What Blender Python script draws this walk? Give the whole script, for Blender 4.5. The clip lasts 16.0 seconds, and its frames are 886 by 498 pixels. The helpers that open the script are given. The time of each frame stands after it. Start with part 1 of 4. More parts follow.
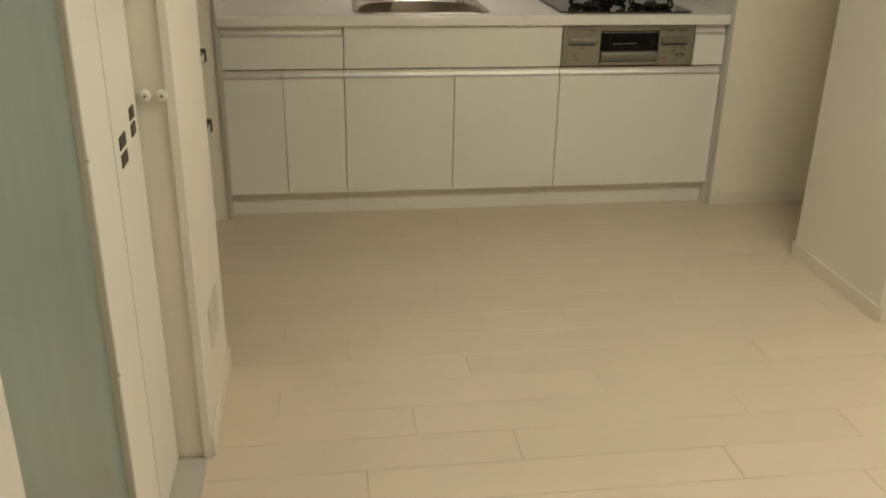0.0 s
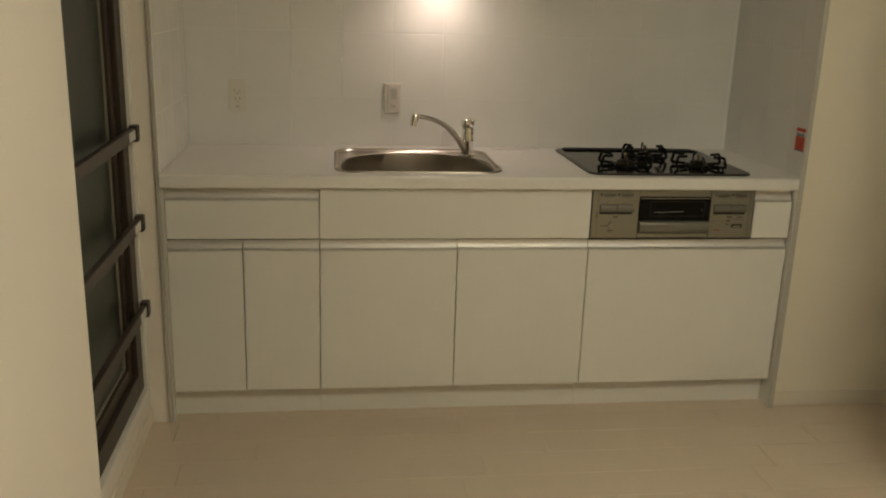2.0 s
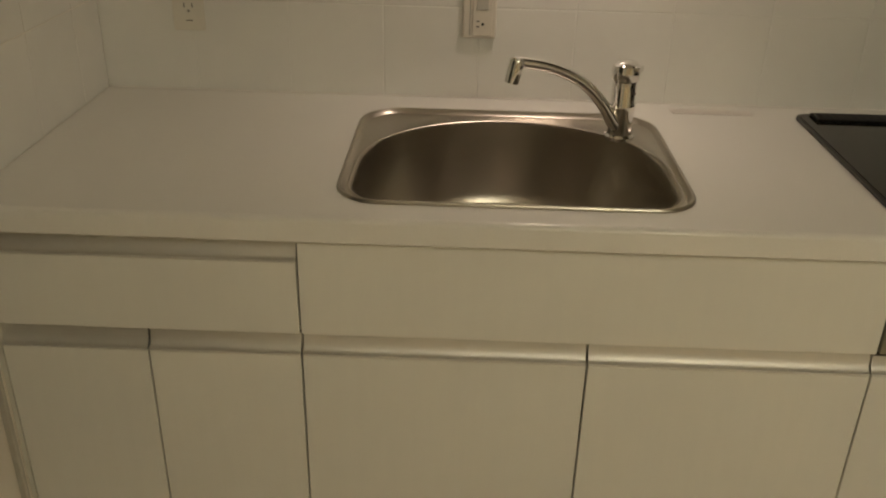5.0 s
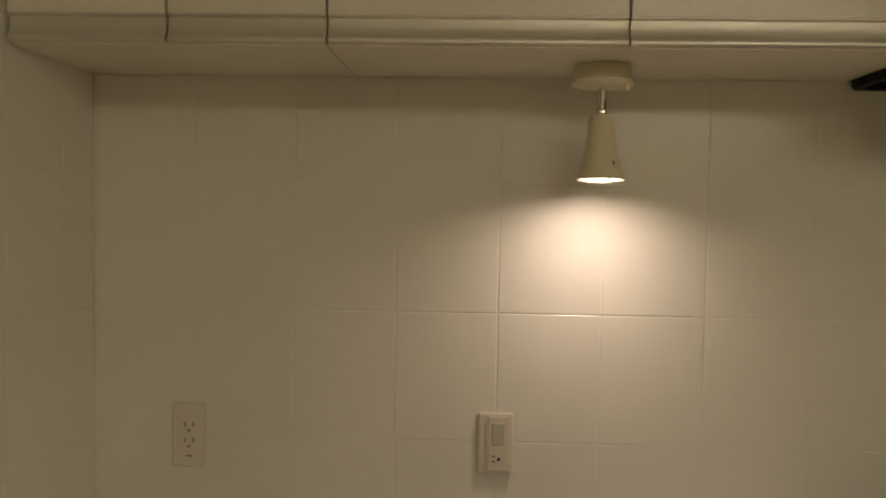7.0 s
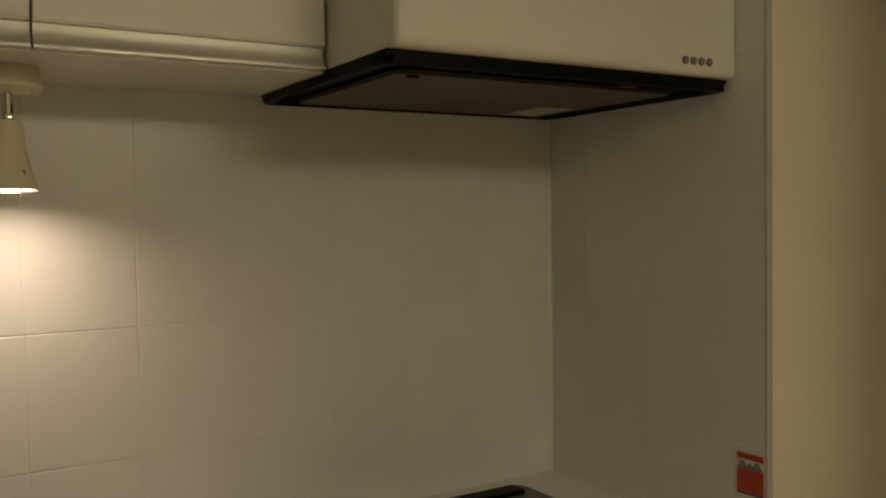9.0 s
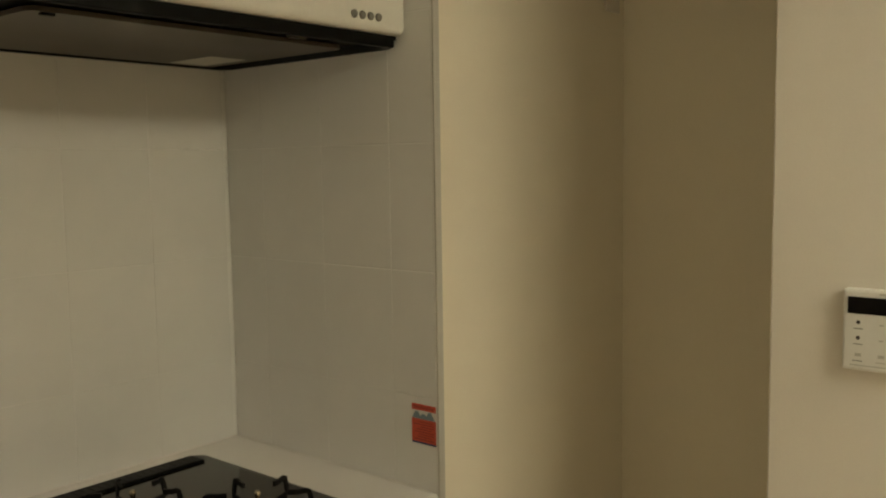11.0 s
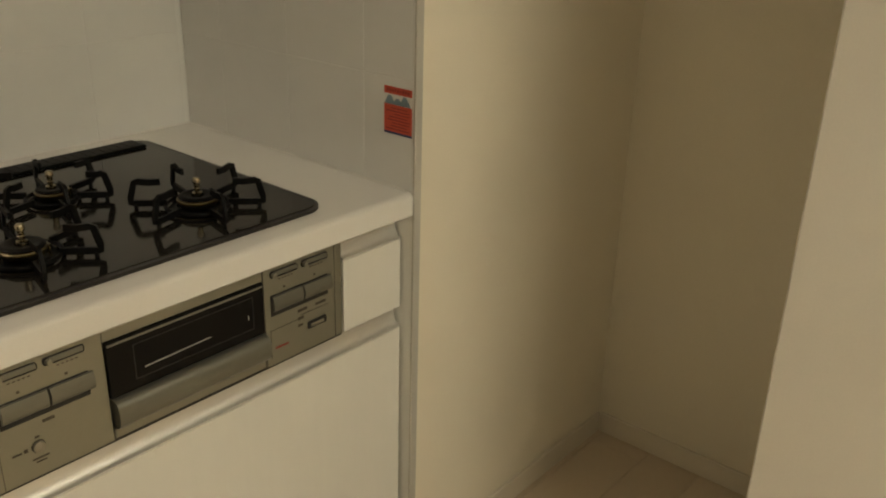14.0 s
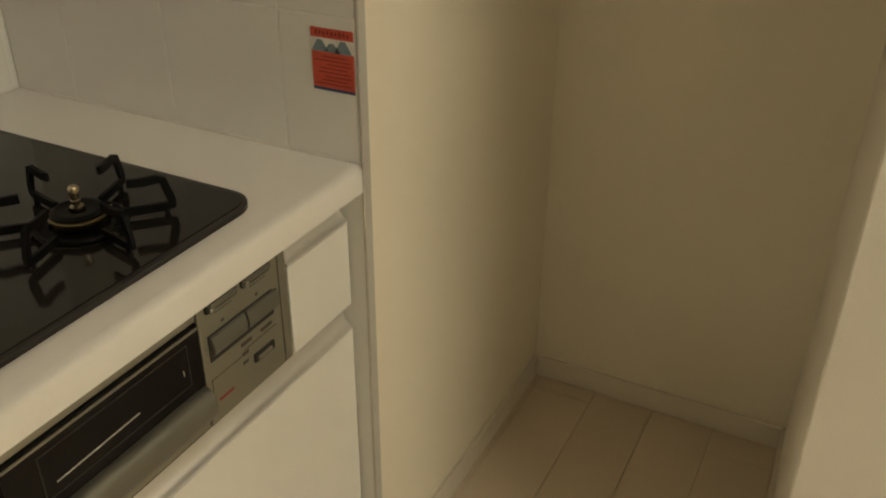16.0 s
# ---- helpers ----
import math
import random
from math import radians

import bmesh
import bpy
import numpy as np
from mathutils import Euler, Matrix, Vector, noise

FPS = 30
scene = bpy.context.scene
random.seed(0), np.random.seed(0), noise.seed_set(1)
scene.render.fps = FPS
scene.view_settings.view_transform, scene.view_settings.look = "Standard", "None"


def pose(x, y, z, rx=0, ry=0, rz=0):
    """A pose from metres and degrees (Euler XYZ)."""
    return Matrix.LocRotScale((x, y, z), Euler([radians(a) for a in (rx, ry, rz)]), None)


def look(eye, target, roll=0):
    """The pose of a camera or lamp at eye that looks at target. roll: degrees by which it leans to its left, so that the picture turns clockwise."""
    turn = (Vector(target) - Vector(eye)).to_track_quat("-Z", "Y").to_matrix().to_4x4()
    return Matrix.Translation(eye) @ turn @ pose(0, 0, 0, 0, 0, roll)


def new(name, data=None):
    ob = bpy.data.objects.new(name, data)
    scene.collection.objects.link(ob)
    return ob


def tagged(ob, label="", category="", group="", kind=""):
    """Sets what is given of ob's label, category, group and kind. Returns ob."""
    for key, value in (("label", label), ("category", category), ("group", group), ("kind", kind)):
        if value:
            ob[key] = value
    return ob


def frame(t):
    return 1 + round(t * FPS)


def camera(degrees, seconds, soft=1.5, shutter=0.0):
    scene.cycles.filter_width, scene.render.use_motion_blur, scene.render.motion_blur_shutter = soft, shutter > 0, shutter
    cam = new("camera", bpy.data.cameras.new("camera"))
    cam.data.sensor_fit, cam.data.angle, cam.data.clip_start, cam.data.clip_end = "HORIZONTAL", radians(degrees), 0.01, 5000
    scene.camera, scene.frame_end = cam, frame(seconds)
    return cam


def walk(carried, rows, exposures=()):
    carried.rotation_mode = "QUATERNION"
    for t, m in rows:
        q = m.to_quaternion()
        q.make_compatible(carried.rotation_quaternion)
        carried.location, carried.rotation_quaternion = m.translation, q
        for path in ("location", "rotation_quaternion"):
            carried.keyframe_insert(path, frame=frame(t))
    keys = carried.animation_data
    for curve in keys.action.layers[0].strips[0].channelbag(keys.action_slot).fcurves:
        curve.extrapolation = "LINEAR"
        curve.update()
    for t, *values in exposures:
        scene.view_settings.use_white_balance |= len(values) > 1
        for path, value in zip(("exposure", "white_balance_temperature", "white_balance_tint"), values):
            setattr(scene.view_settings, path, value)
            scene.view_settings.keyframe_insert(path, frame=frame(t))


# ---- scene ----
cam = camera(53.0, 16.0, soft=2.0)
# seconds, eye, target, roll
PATH = [
    (0, (0.5, -3.848, 1.462), (0.758, -2.025, 0.681), 1.0),
    (0.5, (0.569, -3.753, 1.457), (0.821, -1.89, 0.773), 2.0),
    (1, (0.607, -3.557, 1.456), (0.857, -1.672, 0.839), 0.4),
    (1.5, (0.635, -3.297, 1.468), (0.923, -1.405, 0.884), 0.5),
    (2, (0.644, -2.992, 1.483), (0.891, -1.082, 0.943), 1.8),
    (2.5, (0.662, -2.699, 1.485), (0.86, -0.797, 0.9), 1.7),
    (3, (0.725, -2.37, 1.496), (0.809, -0.458, 0.914), 1.2),
    (3.2, (0.757, -2.238, 1.5), (0.786, -0.34, 0.873), 1.6),
    (5.3, (0.861, -1.163, 1.473), (0.807, 0.622, 0.573), 1.1),
    (5.5, (0.84, -1.121, 1.509), (0.769, 0.702, 0.69), 0.8),
    (6, (0.82, -1.101, 1.541), (0.734, 0.809, 0.954), 0.1),
    (6.5, (0.828, -1.107, 1.562), (0.745, 0.86, 1.211), -0.7),
    (7, (0.843, -1.12, 1.551), (0.768, 0.877, 1.465), 0.9),
    (7.5, (0.851, -1.134, 1.577), (0.838, 0.866, 1.565), 0.7),
    (8, (0.861, -1.125, 1.577), (1.22, 0.842, 1.54), 1.1),
    (8.5, (0.901, -1.149, 1.585), (1.662, 0.699, 1.513), -0.2),
    (9, (0.9, -1.152, 1.558), (1.944, 0.552, 1.482), -0.9),
    (9.5, (0.938, -1.142, 1.567), (2.188, 0.415, 1.468), -0.6),
    (10, (0.942, -1.143, 1.595), (2.39, 0.232, 1.472), 0.0),
    (12.3, (1.047, -1.159, 1.496), (2.605, 0.061, 1.21), -0.3),
    (12.5, (1.045, -1.151, 1.492), (2.602, 0.054, 1.14), 0.1),
    (13, (1.059, -1.145, 1.471), (2.586, 0.041, 0.958), 0.2),
    (13.5, (1.118, -1.117, 1.446), (2.626, 0.014, 0.777), 1.1),
    (14, (1.231, -1.0, 1.412), (2.646, 0.18, 0.634), 1.7),
    (14.5, (1.326, -0.862, 1.41), (2.757, 0.265, 0.584), 2.2),
    (15, (1.381, -0.714, 1.422), (2.933, 0.239, 0.595), -0.6),
    (15.5, (1.392, -0.635, 1.408), (2.994, 0.204, 0.553), 0.5),
    (16, (1.395, -0.618, 1.388), (2.945, 0.174, 0.404), 0.5),
]
# seconds, stops, kelvin, tint
EXPOSURES = [(0.0, 0.29, 6150, 9), (0.5, 0.19, 6150, 10), (1.0, 0.06, 6250, 10), (2.0, -0.06, 6500, 10), (3.2, -0.01, 6650, 9), (5.3, -0.18, 6900, 10), (6.0, -0.22, 7300, 11), (6.5, -0.30, 7350, 11), (7.0, -0.40, 7400, 11),
             (8.0, -0.75, 7600, 9), (9.0, -0.55, 7450, 7), (10.0, 0.05, 7150, 7), (12.5, 0.34, 6500, 11), (16.0, 0.46, 6650, 11)]
walk(cam, [(t, look(eye, target, roll)) for t, eye, target, roll in PATH], EXPOSURES)

# ---- light ----
world = bpy.data.worlds.new("night")
scene.world = world
world.use_nodes = True
world.node_tree.nodes["Background"].inputs["Color"].default_value = (0.010, 0.014, 0.022, 1)
world.node_tree.nodes["Background"].inputs["Strength"].default_value = 0.15

LAMP_GLOW = 11.0                     # long ceiling lamp of the living room
LAMP_COLOUR = (1.0, 0.955, 0.77)
SPOT_WATTS = 1.0                     # small work lamp under the wall cabinet
SPOT_COLOUR = (1.0, 0.80, 0.69)
spot = bpy.data.lights.new("work_lamp_light", "AREA")
spot.shape, spot.size, spot.energy, spot.color = "DISK", 0.06, SPOT_WATTS, SPOT_COLOUR
spot.spread = radians(150)
spot_ob = new("work_lamp_light", spot)
spot_ob.matrix_world = pose(1.060, 0.476, 1.605, 8, 0, 0)


# ---- materials ----
def node_mat(name):
    m = bpy.data.materials.new(name)
    m.use_nodes = True
    return m, m.node_tree.nodes, m.node_tree.links, m.node_tree.nodes["Principled BSDF"]


def surface(name, colour, rough, metal=0.0, blotch=0.05, blotch_size=3.0, grain=0.03, grain_size=120.0, bump=0.05,
            stretch=(1, 1, 1), coat=0.0, spec=0.5, rough_var=0.08, random=0.0):
    """A painted, metal or stone surface with broad blotches, fine grain, relief and uneven gloss."""
    m, n, l, b = node_mat(name)
    geo = n.new("ShaderNodeNewGeometry")
    mp = n.new("ShaderNodeMapping")
    mp.inputs["Scale"].default_value = stretch
    l.new(geo.outputs["Position"], mp.inputs["Vector"])
    big = n.new("ShaderNodeTexNoise")
    big.inputs["Scale"].default_value, big.inputs["Detail"].default_value = blotch_size, 4
    fine = n.new("ShaderNodeTexNoise")
    fine.inputs["Scale"].default_value, fine.inputs["Detail"].default_value = grain_size, 3
    l.new(geo.outputs["Position"], big.inputs["Vector"])
    l.new(mp.outputs["Vector"], fine.inputs["Vector"])
    add = n.new("ShaderNodeMath")
    add.operation = "MULTIPLY_ADD"
    l.new(big.outputs["Fac"], add.inputs[0])
    add.inputs[1].default_value = blotch * 2
    add.inputs[2].default_value = 1.0 - blotch
    add2 = n.new("ShaderNodeMath")
    add2.operation = "MULTIPLY_ADD"
    l.new(fine.outputs["Fac"], add2.inputs[0])
    add2.inputs[1].default_value = grain * 2
    l.new(add.outputs[0], add2.inputs[2])
    last = add2
    if random:
        info = n.new("ShaderNodeObjectInfo")
        add3 = n.new("ShaderNodeMath")
        add3.operation = "MULTIPLY_ADD"
        l.new(info.outputs["Random"], add3.inputs[0])
        add3.inputs[1].default_value = random
        l.new(add2.outputs[0], add3.inputs[2])
        last = add3
    mul = n.new("ShaderNodeMix")
    mul.data_type, mul.blend_type = "RGBA", "MULTIPLY"
    mul.inputs["Factor"].default_value = 1.0
    mul.inputs["A"].default_value = (*colour, 1)
    l.new(last.outputs[0], mul.inputs["B"])
    l.new(mul.outputs["Result"], b.inputs["Base Color"])
    ro = n.new("ShaderNodeMath")
    ro.operation = "MULTIPLY_ADD"
    l.new(big.outputs["Fac"], ro.inputs[0])
    ro.inputs[1].default_value = rough_var * 2
    ro.inputs[2].default_value = max(0.0, rough - rough_var)
    l.new(ro.outputs[0], b.inputs["Roughness"])
    b.inputs["Metallic"].default_value = metal
    b.inputs["Coat Weight"].default_value = coat
    b.inputs["Specular IOR Level"].default_value = spec
    if bump:
        bp = n.new("ShaderNodeBump")
        bp.inputs["Strength"].default_value, bp.inputs["Distance"].default_value = bump, 0.002
        l.new(fine.outputs["Fac"], bp.inputs["Height"])
        l.new(bp.outputs["Normal"], b.inputs["Normal"])
    return m


WALLPAPER = surface("wallpaper", (0.825, 0.770, 0.680), 0.72, blotch=0.03, grain=0.03, grain_size=260, bump=0.10)
CEILING = surface("ceiling_paper", (0.86, 0.84, 0.79), 0.8, grain_size=200, bump=0.2)
# made-up beige for the unseen walls, warms the light they bounce
WARM_BOUNCE = surface("warm_bounce_paper", (0.85, 0.74, 0.56), 0.75, blotch=0.03, grain=0.03, grain_size=260, bump=0.1)
# wallpaper tinted cream: the alcove's warm bounced light put into the colour
ALCOVE_PAPER = surface("bounce_tinted_wallpaper", (0.87, 0.80, 0.655), 0.72, blotch=0.04, grain=0.03, grain_size=260, bump=0.12)
IVORY_TRIM = surface("ivory_baseboard", (0.79, 0.72, 0.60), 0.45, bump=0.03, blotch=0.03)
TRIM = surface("white_trim", (0.83, 0.79, 0.725), 0.42, bump=0.03, blotch=0.03)
PLANK = surface("pale_plank", (0.64, 0.535, 0.41), 0.34, blotch=0.05, blotch_size=5, grain=0.08, grain_size=26,
                stretch=(1.2, 14, 1), bump=0.05, random=0.045, rough_var=0.07)
JOINT = surface("floor_underlay", (0.50, 0.41, 0.31), 0.8)
TILE = surface("glazed_tile", (0.79, 0.775, 0.73), 0.24, blotch=0.03, blotch_size=9, grain=0.01, grain_size=30, bump=0.10,
               random=0.02, rough_var=0.05)
GROUT = surface("pale_grout", (0.81, 0.795, 0.75), 0.5, grain_size=300, bump=0.1)
LACQUER = surface("white_lacquer", (0.82, 0.80, 0.735), 0.33, blotch=0.02, grain=0.02, grain_size=55, stretch=(1, 1, 0.08),
                  bump=0.02, rough_var=0.05)
CABINET = surface("cabinet_board", (0.74, 0.70, 0.61), 0.5, blotch=0.03, bump=0.02)
STONE = surface("white_worktop", (0.82, 0.79, 0.735), 0.22, blotch=0.02, grain=0.03, grain_size=420, bump=0.01, rough_var=0.05)
ALUMINIUM = surface("satin_aluminium", (0.70, 0.685, 0.65), 0.48, metal=0.78, blotch=0.03, grain=0.05, grain_size=60,
                    stretch=(0.05, 1, 8), bump=0.03)
TRIM_METAL = surface("grey_edge_trim", (0.53, 0.50, 0.44), 0.42, metal=0.1, bump=0.02)
STEEL = surface("brushed_steel", (0.45, 0.415, 0.36), 0.30, metal=1.0, blotch=0.015, blotch_size=3, grain=0.02, grain_size=60,
                stretch=(0.12, 1, 1), bump=0.0, rough_var=0.015)
CHROME = surface("chrome", (0.80, 0.79, 0.77), 0.07, metal=1.0, blotch=0.01, bump=0.0, rough_var=0.02)
CHAMPAGNE = surface("champagne_panel", (0.295, 0.282, 0.225), 0.40, metal=0.6, blotch=0.02, grain=0.03, grain_size=200, bump=0.03)
CHAMPAGNE_DARK = surface("champagne_shade", (0.33, 0.305, 0.25), 0.36, metal=0.7, bump=0.02)
BLACK_GLASS = surface("black_glass", (0.010, 0.009, 0.008), 0.12, spec=0.10, blotch=0.1, bump=0.0, rough_var=0.02)
HOB_GLASS = surface("smoked_glass_top", (0.017, 0.015, 0.012), 0.09, spec=0.4, blotch=0.1, grain=0.2, grain_size=900, bump=0.0, rough_var=0.03)
HOB_EDGE = surface("dark_glass_edge", (0.024, 0.020, 0.017), 0.30, spec=0.4, blotch=0.05, bump=0.02)
BLACK_METAL = surface("black_enamel", (0.0035, 0.0037, 0.003), 0.45, spec=0.10, blotch=0.15, bump=0.05)
IRON = surface("cast_iron", (0.0045, 0.0043, 0.004), 0.50, spec=0.16, blotch=0.2, grain=0.2, grain_size=300, bump=0.15)
BRASS = surface("burner_brass", (0.20, 0.17, 0.10), 0.34, metal=1.0, blotch=0.1, bump=0.05)
SENSOR = surface("nickel_plated_brass", (0.34, 0.29, 0.20), 0.25, metal=1.0, blotch=0.1, bump=0.02)
HOOD_PAINT = surface("ivory_hood_paint", (0.77, 0.75, 0.68), 0.40, blotch=0.02, bump=0.02)
FILTER = surface("brown_grey_plate", (0.075, 0.063, 0.048), 0.42, spec=0.3, blotch=0.1, bump=0.03)
PLASTIC = surface("white_plastic", (0.78, 0.765, 0.71), 0.38, blotch=0.02, bump=0.01)
OUTLET = surface("pale_ivory_plastic", (0.71, 0.670, 0.590), 0.40, blotch=0.02, bump=0.01)
LAMP_IVORY = surface("warm_ivory_enamel", (0.74, 0.67, 0.50), 0.36, blotch=0.03, bump=0.01)
IVORY = surface("ivory_plastic", (0.69, 0.64, 0.56), 0.42, blotch=0.03, bump=0.02)
BUTTON = surface("olive_metal_button", (0.205, 0.200, 0.168), 0.38, metal=0.6, bump=0.02)
PLASTIC_GREY = surface("pale_grey_plastic", (0.52, 0.50, 0.44), 0.42, blotch=0.02, bump=0.01)
DARK = surface("dark_slot_and_shade", (0.020, 0.018, 0.016), 0.6, bump=0.0)
BROWN_DARK = surface("dark_brown_plate", (0.045, 0.035, 0.028), 0.4, bump=0.02)
INK = surface("grey_print", (0.20, 0.19, 0.16), 0.6, bump=0.0)
RED = surface("red_label", (0.58, 0.085, 0.042), 0.5, bump=0.0, blotch=0.08)
PRINT = surface("dark_brown_print", (0.075, 0.062, 0.045), 0.6, bump=0.0)
RED_INK = surface("deep_red_print", (0.27, 0.032, 0.022), 0.5, bump=0.0)
TEAL = surface("blue_grey_print", (0.20, 0.27, 0.30), 0.5, bump=0.0)
BLUE = surface("dark_blue_print", (0.03, 0.06, 0.14), 0.5, bump=0.0)
PAPER = surface("white_label", (0.70, 0.68, 0.62), 0.55, bump=0.0)
FILM = surface("frosted_label", (0.62, 0.57, 0.52), 0.40, bump=0.02)
BRONZE = surface("bronze_frame", (0.042, 0.030, 0.020), 0.42, metal=0.2, blotch=0.1, bump=0.03, stretch=(1, 1, 0.1))
BRONZE_BAR = surface("bronze_rail", (0.062, 0.046, 0.037), 0.42, metal=0.2, blotch=0.06, bump=0.03)
GASKET = surface("pale_gasket", (0.24, 0.22, 0.17), 0.5, bump=0.02)
# figured glass; the greenish blotches are room reflections painted into its colour
WINDOW_GLASS = surface("dark_figured_glass", (0.026, 0.032, 0.023), 0.38, blotch=0.35, blotch_size=4, grain=0.1, grain_size=40, bump=0.12)
# grey for the painted shade line at the door leaf's edge
EDGE_SHADE = surface("grey_edge_shade", (0.26, 0.24, 0.20), 0.8, bump=0.1)
FRINGE = surface("side_panel", (0.66, 0.64, 0.57), 0.45, bump=0.02)


def frosted(name):
    m, n, l, b = node_mat(name)
    geo = n.new("ShaderNodeNewGeometry")
    no = n.new("ShaderNodeTexNoise")
    no.inputs["Scale"].default_value = 1.0
    mp = n.new("ShaderNodeMapping")
    mp.inputs["Scale"].default_value = (1, 7.0, 0.25)
    l.new(geo.outputs["Position"], mp.inputs["Vector"])
    l.new(mp.outputs["Vector"], no.inputs["Vector"])
    # upright light and dark bands: soft reflections painted into the glass colour
    ramp = n.new("ShaderNodeMix")
    ramp.data_type = "RGBA"
    ramp.inputs["A"].default_value, ramp.inputs["B"].default_value = (0.20, 0.27, 0.25, 1), (0.52, 0.61, 0.56, 1)
    l.new(no.outputs["Fac"], ramp.inputs["Factor"])
    l.new(ramp.outputs["Result"], b.inputs["Base Color"])
    b.inputs["Roughness"].default_value = 0.28
    b.inputs["Transmission Weight"].default_value = 0.35
    b.inputs["IOR"].default_value = 1.45
    return m


GREEN_GLASS = frosted("green_frosted_glass")


def glow(name, colour, strength):
    m, n, l, b = node_mat(name)
    b.inputs["Base Color"].default_value = (*colour, 1)
    b.inputs["Emission Color"].default_value = (*colour, 1)
    b.inputs["Emission Strength"].default_value = strength
    return m


LAMP_GLASS = glow("lamp_diffuser", LAMP_COLOUR, LAMP_GLOW)
BULB = glow("bulb_glass", (1.0, 0.90, 0.80), 7.0)


# ---- building blocks ----
def thing(name, loc, label, category, group="", kind=""):
    ob = new(name)
    ob.location = loc
    ob.empty_display_size = 0.05
    return tagged(ob, label, category, group, kind)


def part(name, bm, material, parent=None, label="", smooth=False):
    """Links a bmesh, made in world metres, as one mesh object under a thing or a part."""
    root = parent
    while root is not None and root.parent is not None:
        root = root.parent
    if root is not None and root.type == "EMPTY":
        bmesh.ops.translate(bm, verts=bm.verts, vec=-Vector(root.location))
    bmesh.ops.recalc_face_normals(bm, faces=bm.faces)
    me = bpy.data.meshes.new(name)
    bm.to_mesh(me)
    bm.free()
    me.materials.append(material)
    if smooth:
        for p in me.polygons:
            p.use_smooth = True
        me.set_sharp_from_angle(angle=radians(38))
    ob = new(name, me)
    ob.parent = parent
    return tagged(ob, label)


def add_box(bm, x0, x1, y0, y1, z0, z1, bevel=0.0, segments=2):
    r = bmesh.ops.create_cube(bm, size=1)
    for v in r["verts"]:
        v.co = Vector(((x0 + x1) / 2 + v.co.x * (x1 - x0), (y0 + y1) / 2 + v.co.y * (y1 - y0), (z0 + z1) / 2 + v.co.z * (z1 - z0)))
    if bevel:
        edges = list({e for v in r["verts"] for e in v.link_edges})
        bmesh.ops.bevel(bm, geom=edges, offset=bevel, segments=segments, affect="EDGES", profile=0.5)
    return bm


def box(x0, x1, y0, y1, z0, z1, bevel=0.0, segments=2):
    return add_box(bmesh.new(), x0, x1, y0, y1, z0, z1, bevel, segments)


def add_prism(bm, outline, axis, a, b):
    """Extrudes a closed outline of (u, v) along an axis from a to b."""
    def place(u, v, w):
        return {"x": (w, u, v), "y": (u, w, v), "z": (u, v, w)}[axis]
    lo = [bm.verts.new(place(u, v, a)) for u, v in outline]
    hi = [bm.verts.new(place(u, v, b)) for u, v in outline]
    bm.faces.new(lo)
    bm.faces.new(hi[::-1])
    for i in range(len(outline)):
        j = (i + 1) % len(outline)
        bm.faces.new((lo[i], hi[i], hi[j], lo[j]))
    return bm


def add_lathe(bm, profile, centre, n=32, tilt=None):
    """Turns a profile of (radius, height) round the upright axis at centre."""
    rings = []
    for r, h in profile:
        ring = []
        for i in range(n):
            a = 2 * math.pi * i / n
            p = Vector((r * math.cos(a), r * math.sin(a), h))
            if tilt is not None:
                p = tilt @ p
            ring.append(bm.verts.new(Vector(centre) + p))
        rings.append(ring)
    for a, b in zip(rings, rings[1:]):
        for i in range(n):
            j = (i + 1) % n
            bm.faces.new((a[i], a[j], b[j], b[i]))
    for ring in (rings[0], rings[-1]):
        if (ring[0].co - ring[n // 2].co).length > 1e-5:
            bm.faces.new(ring)
    bmesh.ops.remove_doubles(bm, verts=bm.verts, dist=1e-6)
    return bm


def add_tube(bm, points, radius, n=12, flat=1.0):
    """A rod along points; radius is one number or one for each point."""
    pts = [Vector(p) for p in points]
    radii = radius if isinstance(radius, (list, tuple)) else [radius] * len(pts)
    rings, side = [], None
    for i, p in enumerate(pts):
        way = (pts[min(i + 1, len(pts) - 1)] - pts[max(i - 1, 0)]).normalized()
        if side is None:
            side = way.cross(Vector((0, 0, 1)))
            side = side.normalized() if side.length > 0.01 else Vector((1, 0, 0))
        side = (side - way * side.dot(way)).normalized()
        up = side.cross(way)
        rings.append([bm.verts.new(p + radii[i] * (math.cos(2 * math.pi * k / n) * side + flat * math.sin(2 * math.pi * k / n) * up)) for k in range(n)])
    for a, b in zip(rings, rings[1:]):
        for k in range(n):
            bm.faces.new((a[k], a[(k + 1) % n], b[(k + 1) % n], b[k]))
    bm.faces.new(rings[0])
    bm.faces.new(rings[-1])
    return bm


def smooth_path(points, steps=8):
    """A rounded line through control points."""
    p = [Vector(points[0])] + [Vector(q) for q in points] + [Vector(points[-1])]
    out = []
    for i in range(1, len(p) - 2):
        for s in range(steps):
            t = s / steps
            out.append(0.5 * (2 * p[i] + (p[i + 1] - p[i - 1]) * t + (2 * p[i - 1] - 5 * p[i] + 4 * p[i + 1] - p[i + 2]) * t * t
                              + (3 * p[i] - p[i - 1] - 3 * p[i + 1] + p[i + 2]) * t ** 3))
    return out + [p[-1]]


